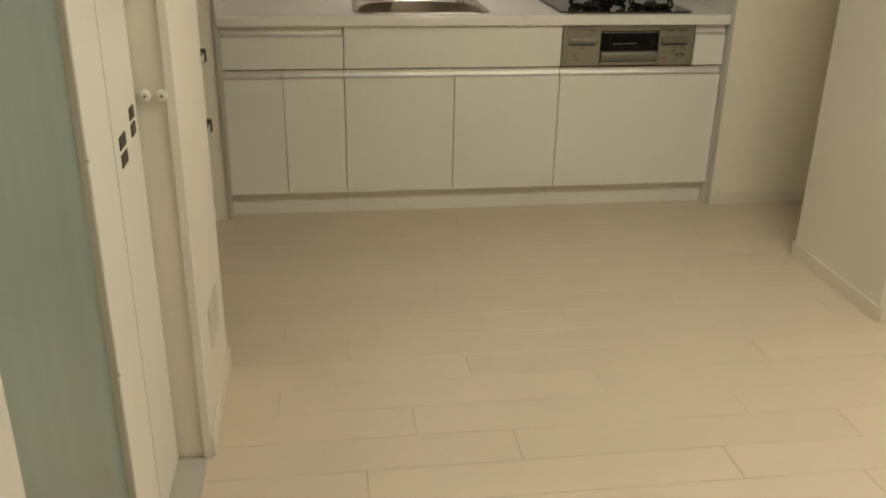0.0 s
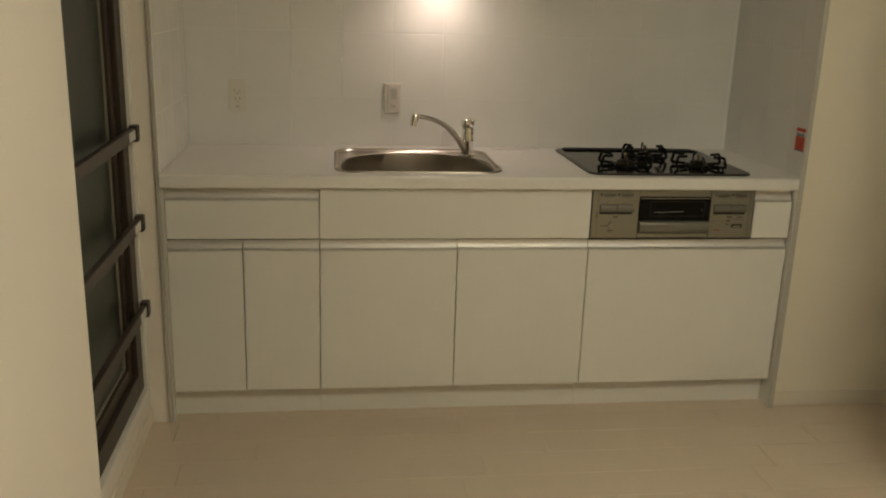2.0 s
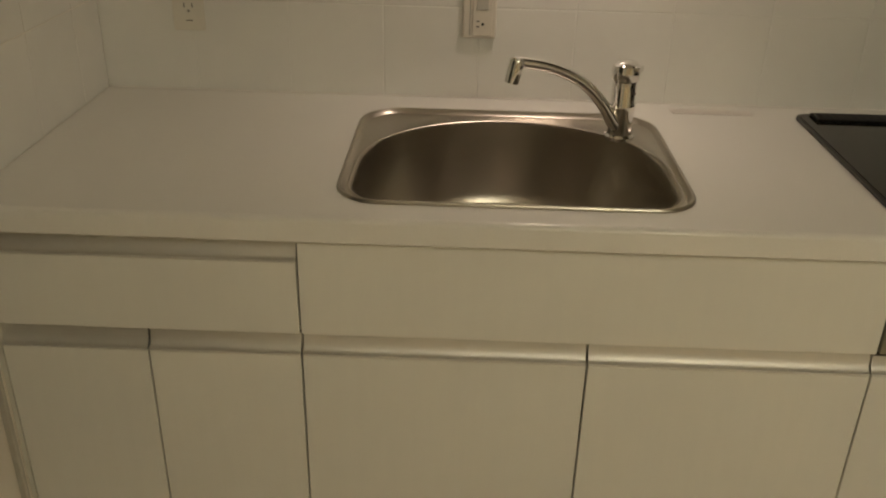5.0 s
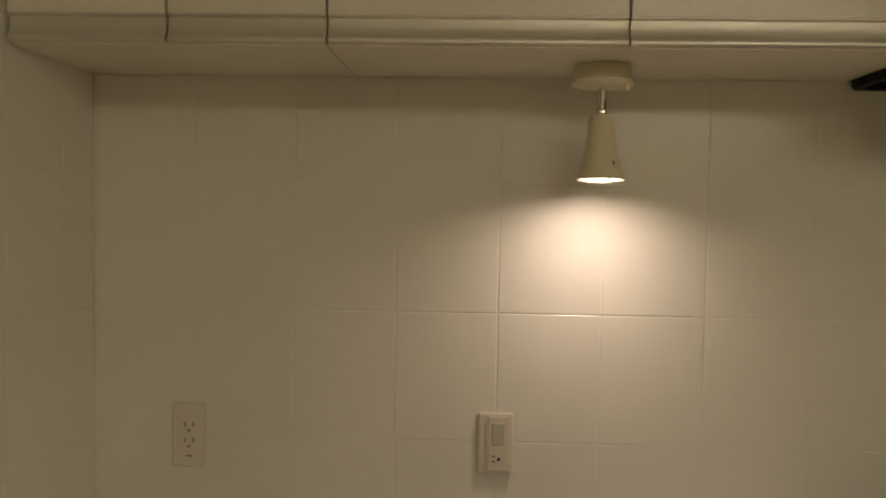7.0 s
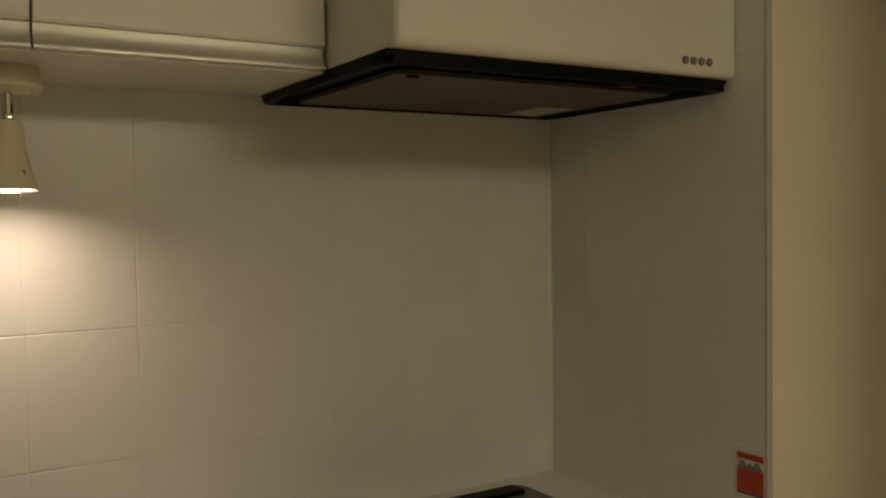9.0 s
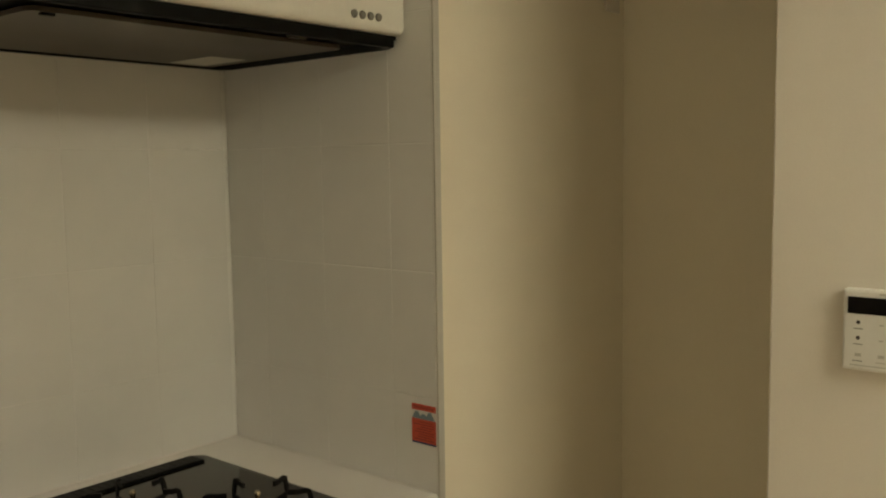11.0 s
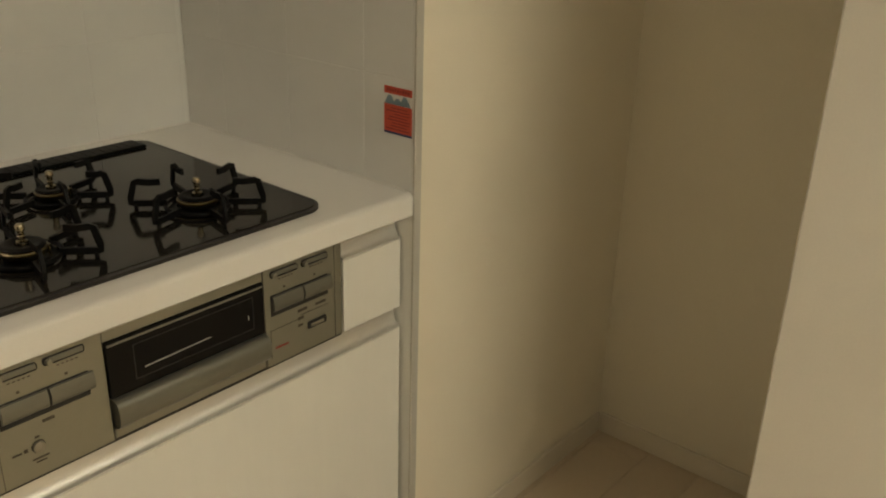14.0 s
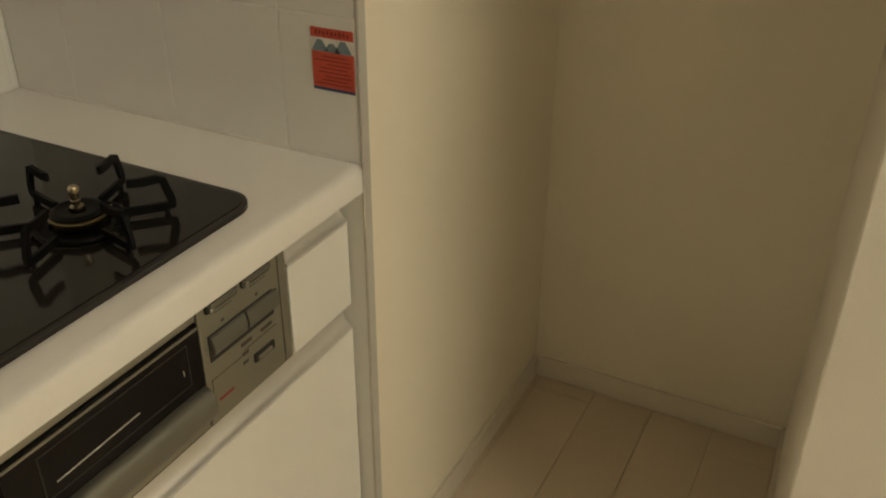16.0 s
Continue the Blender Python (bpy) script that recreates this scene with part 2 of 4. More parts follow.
def rounded(x0, x1, y0, y1, r, n=8):
    """The outline of a rectangle with rounded corners; r is one radius or four (x0y0, x1y0, x1y1, x0y1)."""
    rs = r if isinstance(r, (list, tuple)) else [r] * 4
    out = []
    for (cx, cy, q), rr in zip(((x0, y0, 180), (x1, y0, 270), (x1, y1, 0), (x0, y1, 90)), rs):
        ox, oy = (rr if cx == x0 else -rr), (rr if cy == y0 else -rr)
        for k in range(n + 1):
            a = radians(q + 90 * k / n)
            out.append((cx + ox + rr * math.cos(a), cy + oy + rr * math.sin(a)))
    return out


def structure(name, bm, material, label, category="", smooth=False):
    return tagged(part(name, bm, material, None, label, smooth), label, category or name.split("_")[0], "", "structure")


TOP = 2.40
ROOM_X, ROOM_Y = 3.45, -5.20
WALL_L = 0.172          # face of the wall stub beside the sliding doors
BACK = 0.630            # tiled wall behind the worktop
NICHE_L, NICHE_R = 0.078, 2.316
EDGE = 0.017            # width of the strip that ends the tiled side wall
PART_N, PART_F = -0.636, -0.606      # alcove side of the partition, near and far end
STUB_Y = -1.300         # far end of the wall stub

# ---- setting ----
floor = structure("floor", box(-0.02, ROOM_X, ROOM_Y, BACK, -0.12, -0.0045), JOINT, "pale whitewashed wooden plank floor with a satin sheen", "floor")
structure("ceiling", box(-0.6, ROOM_X + 0.1, ROOM_Y - 0.1, BACK + 0.1, TOP, TOP + 0.1), CEILING, "plain white papered ceiling", "ceiling")
wall_back = structure("wall_back", box(-0.12, 3.30, BACK + 0.0013, BACK + 0.12, 0, TOP), GROUT, "kitchen wall of white glazed tiles with pale joints", "wall")
wall_side_left = structure("wall_side_left", box(-0.10, NICHE_L - 0.0013, -0.005, BACK + 0.0006, 0, TOP), WALLPAPER,
                           "white wall return beside the kitchen units", "wall")
wall_side_right = structure("wall_side_right", box(NICHE_R + 0.0013, NICHE_R + EDGE, -0.022, BACK + 0.0006, 0, TOP), GROUT,
                            "white tiled side wall beside the gas hob", "wall")
structure("wall_alcove", box(NICHE_R + EDGE, 3.30, 0.0, BACK + 0.0006, 0, TOP), ALCOVE_PAPER, "papered wall of the refrigerator alcove, tinted cream for warm bounced light", "wall")
structure("wall_alcove_back", box(3.125, 3.30, PART_F, 0.0, 0, TOP), ALCOVE_PAPER, "papered back wall of the alcove, tinted cream for warm bounced light", "wall")
bm = bmesh.new()
add_prism(bm, [(2.446, -1.245), (ROOM_X, -1.245), (ROOM_X, PART_F - 0.014), (3.125, PART_F), (2.449, PART_N), (2.446, PART_N - 0.003)], "z", 0, TOP)
structure("wall_partition", bm, WALLPAPER, "white papered partition wall end", "wall")
# unseen closing walls that also act as warm reflectors
structure("wall_east", box(ROOM_X, ROOM_X + 0.1, ROOM_Y, -1.245, 0, TOP), WARM_BOUNCE, "unseen room wall, coloured beige to warm the bounced light", "wall")
structure("wall_south", box(-0.6, ROOM_X + 0.1, ROOM_Y - 0.1, ROOM_Y, 0, TOP), WARM_BOUNCE, "unseen room wall, coloured beige to warm the bounced light", "wall")
structure("wall_stub", box(-0.10, WALL_L, -1.798, STUB_Y, 0, TOP, 0.004), WALLPAPER, "white papered wall end beside the sliding glass doors", "wall")
structure("wall_behind_doors", box(-0.60, -0.50, ROOM_Y, -1.60, 0, TOP), WALLPAPER, "dim wall of the next room behind the glass doors", "wall")
structure("floor_next_room", box(-0.60, -0.02, ROOM_Y, -1.60, -0.12, 0.0), PLANK, "pale floor of the next room", "floor")
structure("wall_door_header", box(0.0, WALL_L, ROOM_Y, -1.798, 2.06, TOP), WALLPAPER, "white wall above the sliding doors", "wall")
structure("wall_next_end", box(-0.60, -0.10, -1.60, -1.50, 0, TOP), WALLPAPER, "white wall end of the next room", "wall")
structure("wall_west_end", box(0.0, WALL_L, ROOM_Y, -4.60, 0, 2.06), WALLPAPER, "white wall beside the sliding doors", "wall")

# window wall: below, above and beside the opening
WY0, WY1, WZ0, WZ1 = -1.15, -0.060, 0.160, 2.00
structure("wall_window_sill", box(-0.14, 0.0, STUB_Y, -0.005, 0, WZ0), WALLPAPER, "low white wall below the window", "wall")
structure("wall_window_head", box(-0.14, 0.0, STUB_Y, -0.005, WZ1, TOP), WALLPAPER, "white wall above the window", "wall")
structure("wall_window_side_1", box(-0.14, 0.0, WY1, -0.005, WZ0, WZ1), WALLPAPER, "white wall strip beside the window", "wall")
structure("wall_window_side_2", box(-0.14, 0.0, STUB_Y, WY0, WZ0, WZ1), WALLPAPER, "white wall strip beside the window", "wall")
bm = bmesh.new()
add_box(bm, 0.0, 0.010, WY1 - 0.001, WY1 + 0.030, WZ0 - 0.03, WZ1 + 0.03, 0.003)
add_box(bm, 0.0, 0.010, WY0 - 0.030, WY0 + 0.001, WZ0 - 0.03, WZ1 + 0.03, 0.003)
add_box(bm, 0.0, 0.013, WY0 + 0.001, WY1 - 0.001, WZ0 - 0.03, WZ0 + 0.001, 0.003)
add_box(bm, 0.0, 0.010, WY0 + 0.001, WY1 - 0.001, WZ1 - 0.001, WZ1 + 0.03, 0.003)
structure("trim_window", bm, TRIM, "white wooden window casing", "trim")

# baseboards, a rounded top edge
def baseboard(name, x0, x1, y0, y1):
    return structure(name, box(x0, x1, y0, y1, 0, 0.060, 0.003), IVORY_TRIM, "low ivory baseboard along the wall", "baseboard")


baseboard("baseboard_alcove", NICHE_R + EDGE + 0.001, 3.116, -0.009, -0.0005)
baseboard("baseboard_alcove_back", 3.116, 3.1245, PART_F + 0.0095, -0.0095)
bm = bmesh.new()
add_prism(bm, [(2.4485, PART_N + 0.0005), (3.1245, PART_F + 0.0005), (3.1245, PART_F + 0.0090), (2.4485, PART_N + 0.0090)], "z", 0, 0.060)
structure("baseboard_alcove_side", bm, IVORY_TRIM, "low ivory baseboard along the wall", "baseboard")
baseboard("baseboard_partition", 2.437, 2.4455, -1.2535, PART_N + 0.009)
baseboard("baseboard_partition_end", 2.4505, ROOM_X, -1.2535, -1.2455)
baseboard("baseboard_stub", WALL_L + 0.0005, WALL_L + 0.009, -1.798, STUB_Y + 0.0085)
baseboard("baseboard_window", 0.0005, 0.009, STUB_Y + 0.0085, -0.005)
baseboard("baseboard_stub_end", 0.009, WALL_L + 0.0005, STUB_Y + 0.0005, STUB_Y + 0.0085)
structure("trim_niche_right", box(NICHE_R - 0.001, NICHE_R + EDGE, -0.028, -0.0225, 0, TOP, 0.002), TRIM_METAL, "grey metal edge strip of the tiled side wall", "trim")
structure("trim_niche_left", box(NICHE_L - 0.014, NICHE_L - 0.001, -0.016, -0.0055, 0, TOP, 0.002), TRIM_METAL, "grey metal edge strip beside the units", "trim")
structure("trim_stub_corner", box(WALL_L - 0.02, WALL_L + 0.002, -1.806, -1.7985, 0, TOP, 0.002), TRIM, "white corner bead of the wall end", "trim")

# ---- window with dark bronze frame and three guard rails ----
window = tagged(thing("window_1", (-0.02, -0.6, WZ0), "tall dark bronze window with figured glass at night", "window"), "", "", "", "structure")


def frame_ring(y0, y1, z0, z1, w, x0, x1, bevel=0.003):
    bm = bmesh.new()
    add_box(bm, x0, x1, y0, y0 + w, z0, z1, bevel)
    add_box(bm, x0, x1, y1 - w, y1, z0, z1, bevel)
    add_box(bm, x0, x1, y0 + w, y1 - w, z0, z0 + w, bevel)
    add_box(bm, x0, x1, y0 + w, y1 - w, z1 - w, z1, bevel)
    return bm


part("window_frame", frame_ring(WY0, WY1, WZ0, WZ1, 0.075, -0.070, -0.004), BRONZE, window)
part("sash", frame_ring(WY0 + 0.075, WY1 - 0.075, WZ0 + 0.075, WZ1 - 0.075, 0.044, -0.060, -0.022), BRONZE, window)
part("gasket", frame_ring(WY0 + 0.119, WY1 - 0.119, WZ0 + 0.119, WZ1 - 0.119, 0.007, -0.040, -0.033, 0.001), GASKET, window)
part("pane", box(-0.046, -0.040, WY0 + 0.1195, WY1 - 0.1195, WZ0 + 0.1195, WZ1 - 0.1195), WINDOW_GLASS, window)
for z in (1.048, 0.756, 0.462):
    rail = thing("window_guard_rail", (0.03, -0.6, z), "brown metal guard rail across the window, with paper label", "guard rail", "window guard rails")
    part("bar", box(0.012, 0.032, -1.15, -0.085, z - 0.019, z + 0.019, 0.003), BRONZE_BAR, rail)
    part("bracket", box(0.0105, 0.038, -0.116, -0.078, z - 0.026, z + 0.026, 0.004), BRONZE_BAR, rail)
    part("bracket", box(0.0105, 0.038, -1.172, -1.132, z - 0.026, z + 0.026, 0.004), BRONZE_BAR, rail)
    part("label", box(0.0322, 0.0328, -0.205, -0.122, z - 0.0145, z + 0.0145), PAPER, rail, "small white paper label")

# ---- sliding glass doors ----
def door_leaf(name, x, y0, y1, stile_far, stile_near, label):
    d = tagged(thing(name, (x, (y0 + y1) / 2, 0.005), label, "door"), "", "", "", "structure")
    part("stile", box(x - 0.034, x, y1 - stile_far, y1, 0.005, 2.055, 0.004), TRIM, d)
    part("stile", box(x - 0.034, x, y0, y0 + stile_near, 0.005, 2.055, 0.004), TRIM, d)
    part("rail", box(x - 0.033, x - 0.001, y0 + stile_near, y1 - stile_far, 0.005, 0.105, 0.003), TRIM, d)
    part("rail", box(x - 0.033, x - 0.001, y0 + stile_near, y1 - stile_far, 1.965, 2.055, 0.003), TRIM, d)
    part("pane", box(x - 0.022, x - 0.016, y0 + stile_near, y1 - stile_far, 0.105, 1.965), GREEN_GLASS, d, "pale green frosted glass pane")
    return d


leaf = door_leaf("door_1", 0.085, -2.66, -1.803, 0.285, 0.04, "white sliding door leaf with green frosted glass")
leaf2 = door_leaf("door_2", 0.122, -3.10, -2.222, 0.182, 0.20, "white sliding door leaf with green frosted glass, slid open")
for d, x, y, z, w in ((leaf, 0.085, -1.985, 0.936, 0.058), (leaf, 0.085, -1.985, 0.898, 0.058), (leaf, 0.085, -1.868, 0.966, 0.045), (leaf, 0.085, -1.868, 0.930, 0.045)):
    plate = part("latch_plate", box(x - 0.0005, x + 0.0025, y - w / 2, y + w / 2, z - 0.014, z + 0.014, 0.001), BROWN_DARK, d, "dark brown latch plate")
# added grey strip, imitates the soft shade where the leaves overlap
part("edge_shade_strip", box(0.090, 0.1205, -2.2215, -2.216, 0.006, 2.05), EDGE_SHADE, leaf2)
for z in (0.62, 1.02, 1.40):
    part("screw", add_lathe(bmesh.new(), ((0.0, 0.004), (0.003, 0.003), (0.004, 0.0)), (0.1205, -2.405, z), 8), PLASTIC_GREY, leaf2)
door_leaf("door_3", 0.085, -4.58, -2.68, 0.06, 0.06, "white sliding door leaf with green frosted glass")
structure("trim_door_rail", box(0.03, 0.16, -4.60, -1.805, 0.0, 0.004), TRIM_METAL, "thin floor rail of the sliding doors", "trim")
for x in (0.106, 0.143):
    b = thing("door_bumper", (x, -1.80, 0.988), "small white rubber door bumper with a screw", "door bumper", "door bumpers")
    turn = Matrix.Rotation(radians(90), 3, "X")
    part("cushion", add_lathe(bmesh.new(), ((0.013, 0.0), (0.013, 0.008), (0.010, 0.012), (0.004, 0.013), (0.004, 0.009)), (x, -1.7985, 0.988), 20, turn), PLASTIC, b, "", True)
    part("screw", add_lathe(bmesh.new(), ((0.0028, 0.009), (0.0028, 0.011), (0.0015, 0.012)), (x, -1.7985, 0.988), 10, turn), BROWN_DARK, b)
plate = thing("wall_outlet", (WALL_L, -1.55, 0.30), "wide ivory outlet plate low on the wall end", "outlet")
part("cover", box(WALL_L, WALL_L + 0.006, -1.635, -1.465, 0.238, 0.358, 0.002), IVORY, plate)
for y in (-1.595, -1.550, -1.505):
    part("socket", box(WALL_L + 0.0058, WALL_L + 0.0075, y - 0.017, y + 0.017, 0.272, 0.324, 0.001), IVORY, plate)

# ---- worktop, sink, tap ----
SX0, SX1, SY0, SY1 = 0.652, 1.250, 0.038, 0.530
SCX, SCY = 0.950, 0.27
RIM_R = [0.075, 0.075, 0.085, 0.085]


def ring_at(outline, n=112, c=(SCX, SCY)):
    """Points of a closed outline at even angles round c."""
    out = []
    for k in range(n):
        a = 2 * math.pi * k / n
        d = Vector((math.cos(a), math.sin(a)))
        best = None
        for (ax, ay), (bx, by) in zip(outline, outline[1:] + outline[:1]):
            ex, ey = bx - ax, by - ay
            den = d.x * ey - d.y * ex
            if abs(den) < 1e-12:
                continue
            s = ((ax - c[0]) * ey - (ay - c[1]) * ex) / den
            u = ((ax - c[0]) * d.y - (ay - c[1]) * d.x) / den
            if s > 0 and -1e-6 <= u <= 1 + 1e-6 and (best is None or s > best):
                best = s
        out.append((c[0] + d.x * best, c[1] + d.y * best))
    return out


def basin(grow):
    """The bowl's D-shaped outline: straight in front, one long arc at the back."""
    x0, x1, y0 = SX0 + 0.022 - grow, SX1 - 0.022 + grow, SY0 + 0.014 - grow
    out = rounded(x0, x1, y0, y0 + 0.22, [0.085, 0.085, 0.001, 0.001], 8)[:18]
    m, h = (x0 + x1) / 2, (x1 - x0) / 2
    for k in range(0, 33):
        a = math.pi * k / 32
        out.append((m + h * math.cos(a), y0 + 0.165 + (0.270 + grow * 0.6) * math.sin(a) ** 0.90))
    return out


def loft(rings, cap=True):
    """Joins rings of (outline points, z) into one skin."""
    bm = bmesh.new()
    vs = [[bm.verts.new((x, y, z)) for x, y in pts] for pts, z in rings]
    n = len(vs[0])
    for a, b in zip(vs, vs[1:]):
        for i in range(n):
            j = (i + 1) % n
            bm.faces.new((a[i], a[j], b[j], b[i]))
    if cap:
        bm.faces.new(vs[-1])
    return bm


def shrink(pts, f, c=(SCX, SCY)):
    return [(c[0] + (x - c[0]) * f, c[1] + (y - c[1]) * f) for x, y in pts]


CT0, CT1 = 0.857, 0.900
bm = bmesh.new()
rim = ring_at(rounded(SX0 + 0.004, SX1 - 0.004, SY0 + 0.004, SY1 - 0.004, RIM_R))
corners = [(0.60, 0.01), (1.30, 0.01), (1.30, 0.58), (0.60, 0.58)]
square = ring_at(corners)
for c in corners:
    k = min(range(len(square)), key=lambda i: (Vector(square[i]) - Vector(c)).length)
    square[k] = c
for z, flip in ((CT1, 1), (CT0, -1)):
    a = [bm.verts.new((x, y, z)) for x, y in rim]
    b = [bm.verts.new((x, y, z)) for x, y in square]
    for i in range(len(a)):
        j = (i + 1) % len(a)
        bm.faces.new((a[i], a[j], b[j], b[i])[::flip])
    if flip == 1:
        upper = a
for i in range(len(rim)):
    j = (i + 1) % len(rim)
    lo_i, lo_j = bm.verts.new((*rim[i], CT0)), bm.verts.new((*rim[j], CT0))
    bm.faces.new((upper[i], lo_i, lo_j, upper[j]))
WX0, WX1 = 0.0785, 2.3145
for x0, x1, y0, y1 in ((WX0, 0.60, -0.013, 0.6285), (1.30, WX1, -0.013, 0.6285), (0.60, 1.30, -0.013, 0.01), (0.60, 1.30, 0.58, 0.6285)):
    for z, order in ((CT1, 1), (CT0, -1)):
        q = [bm.verts.new((x, y, z)) for x, y in ((x0, y0), (x1, y0), (x1, y1), (x0, y1))]
        bm.faces.new(q[::order])
nose = [(-0.013, CT1), (-0.0175, CT1 - 0.0005), (-0.0213, CT1 - 0.0022), (-0.0240, CT1 - 0.0050), (-0.025, CT1 - 0.0085), (-0.025, CT0 + 0.003), (-0.022, CT0), (-0.013, CT0)]
for (y0, z0), (y1, z1) in zip(nose, nose[1:]):
    bm.faces.new([bm.verts.new(p) for p in ((WX0, y0, z0), (WX0, y1, z1), (WX1, y1, z1), (WX1, y0, z0))])
for x in (WX0, WX1):
    bm.faces.new([bm.verts.new((x, y, z)) for y, z in nose + [(0.6285, CT0), (0.6285, CT1)]])
bmesh.ops.remove_doubles(bm, verts=bm.verts, dist=1e-5)
worktop = tagged(part("worktop", bm, STONE, None, "", True), "long white solid-surface kitchen worktop on the base units", "worktop")

part("sealant", box(WX0, WX1, 0.6262, 0.6292, 0.9002, 0.9030, 0.001), STONE, worktop, "thin white sealant bead along the tiles")
part("sealant", box(2.3124, 2.3154, -0.005, 0.6220, 0.9002, 0.9030, 0.001), STONE, worktop)

sink = thing("kitchen_sink", (SCX, SCY, 0.70), "D-shaped stainless steel sink set into the worktop", "sink")
outer = ring_at(rounded(SX0, SX1, SY0, SY1, RIM_R))
lip = ring_at(rounded(SX0 + 0.007, SX1 - 0.007, SY0 + 0.006, SY1 - 0.007, [0.07, 0.07, 0.08, 0.08]))
lip2 = ring_at(rounded(SX0 + 0.013, SX1 - 0.013, SY0 + 0.008, SY1 - 0.013, [0.068, 0.068, 0.076, 0.076]))
b0, b1 = ring_at(basin(0.004)), ring_at(basin(-0.003))
rings = [(outer, 0.9003), (shrink(outer, 0.998), 0.9035), (shrink(outer, 0.990), 0.9058), (lip, 0.9055), (shrink(lip, 0.995), 0.9035), (lip2, 0.8965), (shrink(lip2, 0.995), 0.8960), (shrink(b0, 1.012), 0.8962), (b0, 0.8975),
         (shrink(b0, 0.992), 0.8960), (b1, 0.890), (shrink(b1, 0.985), 0.86), (shrink(b1, 0.965), 0.79), (shrink(b1, 0.945), 0.745),
         (shrink(b1, 0.915), 0.722), (shrink(b1, 0.865), 0.711), (shrink(b1, 0.80), 0.708), (shrink(b1, 0.40), 0.704), (shrink(b1, 0.2), 0.703)]
part("bowl", loft(rings), STEEL, sink, "", True)
drain = part("drain", add_lathe(bmesh.new(), ((0.082, 0.7045), (0.080, 0.7105), (0.070, 0.7105), (0.064, 0.7055), (0.0, 0.7055)), (0.955, 0.372, 0), 40), STEEL, sink, "round steel drain ring", True)
part("drain_cover", add_lathe(bmesh.new(), ((0.055, 0.706), (0.050, 0.711), (0.015, 0.713), (0.0, 0.713)), (0.955, 0.372, 0), 32), STEEL, drain, "round steel drain cover", True)

tap = thing("kitchen_tap", (1.165, 0.405, 0.898), "chrome single-lever tap with a swivel spout", "tap")
part("body", add_lathe(bmesh.new(), ((0.029, 0.0), (0.029, 0.006), (0.0245, 0.010), (0.0235, 0.055), (0.0250, 0.060), (0.0250, 0.070), (0.0235, 0.074),
                                     (0.0230, 0.114)), (1.165, 0.405, 0.8975), 36), CHROME, tap, "", True)
lever = bmesh.new()
add_lathe(lever, ((0.0230, 0.1145), (0.0260, 0.118), (0.0275, 0.132), (0.0255, 0.144), (0.017, 0.151), (0.0, 0.153)), (1.165, 0.405, 0.8975), 36)
add_tube(lever, smooth_path([(1.168, 0.403, 1.036), (1.178, 0.396, 1.038), (1.190, 0.388, 1.038)]), [0.0165 - 0.0003 * k for k in range(17)], 14, 0.55)
part("lever", lever, CHROME, tap, "", True)
spout_path = smooth_path([(1.160, 0.398, 0.918), (1.146, 0.390, 0.935), (1.118, 0.377, 0.978), (1.075, 0.360, 1.020), (1.020, 0.340, 1.048), (0.965, 0.321, 1.062), (0.948, 0.316, 1.063)], 8)
part("spout", add_tube(bmesh.new(), spout_path, [0.0135 - 0.0035 * min(1, k / 30) for k in range(len(spout_path))], 18), CHROME, tap, "", True)
tip = Matrix.Rotation(radians(12), 3, "Y")
part("aerator", add_lathe(bmesh.new(), ((0.008, -0.034), (0.0130, -0.034), (0.0140, -0.018), (0.0140, 0.006), (0.010, 0.012), (0.0, 0.013)), (0.952, 0.316, 1.060), 26, tip), CHROME, tap, "", True)
part("indicator", box(1.176, 1.184, 0.3835, 0.3855, 0.990, 0.994), BROWN_DARK, tap)

label_ob = thing("worktop_label", (1.385, 0.575, 0.900), "thin frosted care label lying on the worktop", "label")
part("film", box(1.300, 1.470, 0.560, 0.592, 0.9002, 0.9010), FILM, label_ob)

# ---- base units ----
D2, D3, D4, OVR = 0.600, 1.083, 1.558, 2.166
DOOR_Z0, DOOR_Z1 = 0.112, 0.632
T = 0.019


def grip(x0, x1, z0, z1, y=0.0):
    """A satin aluminium finger-pull over a door: a hollow ramp that runs back and up from the door's top edge."""
    h = z1 - z0
    outline = [(y, z0), (y + 0.0002, z0 + 0.0025)]
    for k in range(11):
        a = math.pi / 2 * k / 10
        outline.append((y + 0.0012 + 0.0153 * math.sin(a), z0 + 0.0035 + (h - 0.0045) * (1 - math.cos(a))))
    outline += [(y + 0.0165, z1), (y + 0.019, z1), (y + 0.019, z0)]
    bm = bmesh.new()
    add_prism(bm, outline, "x", x0 + 0.002, x1 - 0.002)
    return bm


def hanging_grip(x0, x1, z0, z1, y):
    """The finger-pull below a wall cabinet's door: a flat recessed band over a rounded bottom lip."""
    outline = [(y + 0.001, z1), (y + 0.001, z1 - 0.0015), (y + 0.0095, z1 - 0.0040), (y + 0.0100, z1 - 0.014), (y + 0.0070, z0 + 0.015), (y + 0.0030, z0 + 0.0105),
               (y + 0.0010, z0 + 0.0075), (y + 0.0003, z0 + 0.005), (y + 0.0005, z0 + 0.002), (y + 0.003, z0), (y + 0.019, z0), (y + 0.019, z1)]
    bm = bmesh.new()
    add_prism(bm, outline, "x", x0 + 0.002, x1 - 0.002)
    return bm


def front(name, parent, x0, x1, z0, z1, y=0.0, label=""):
    return part(name, box(x0 + 0.0016, x1 - 0.0016, y, y + T, z0 + 0.0008, z1 - 0.0008, 0.0014), LACQUER, parent, label)


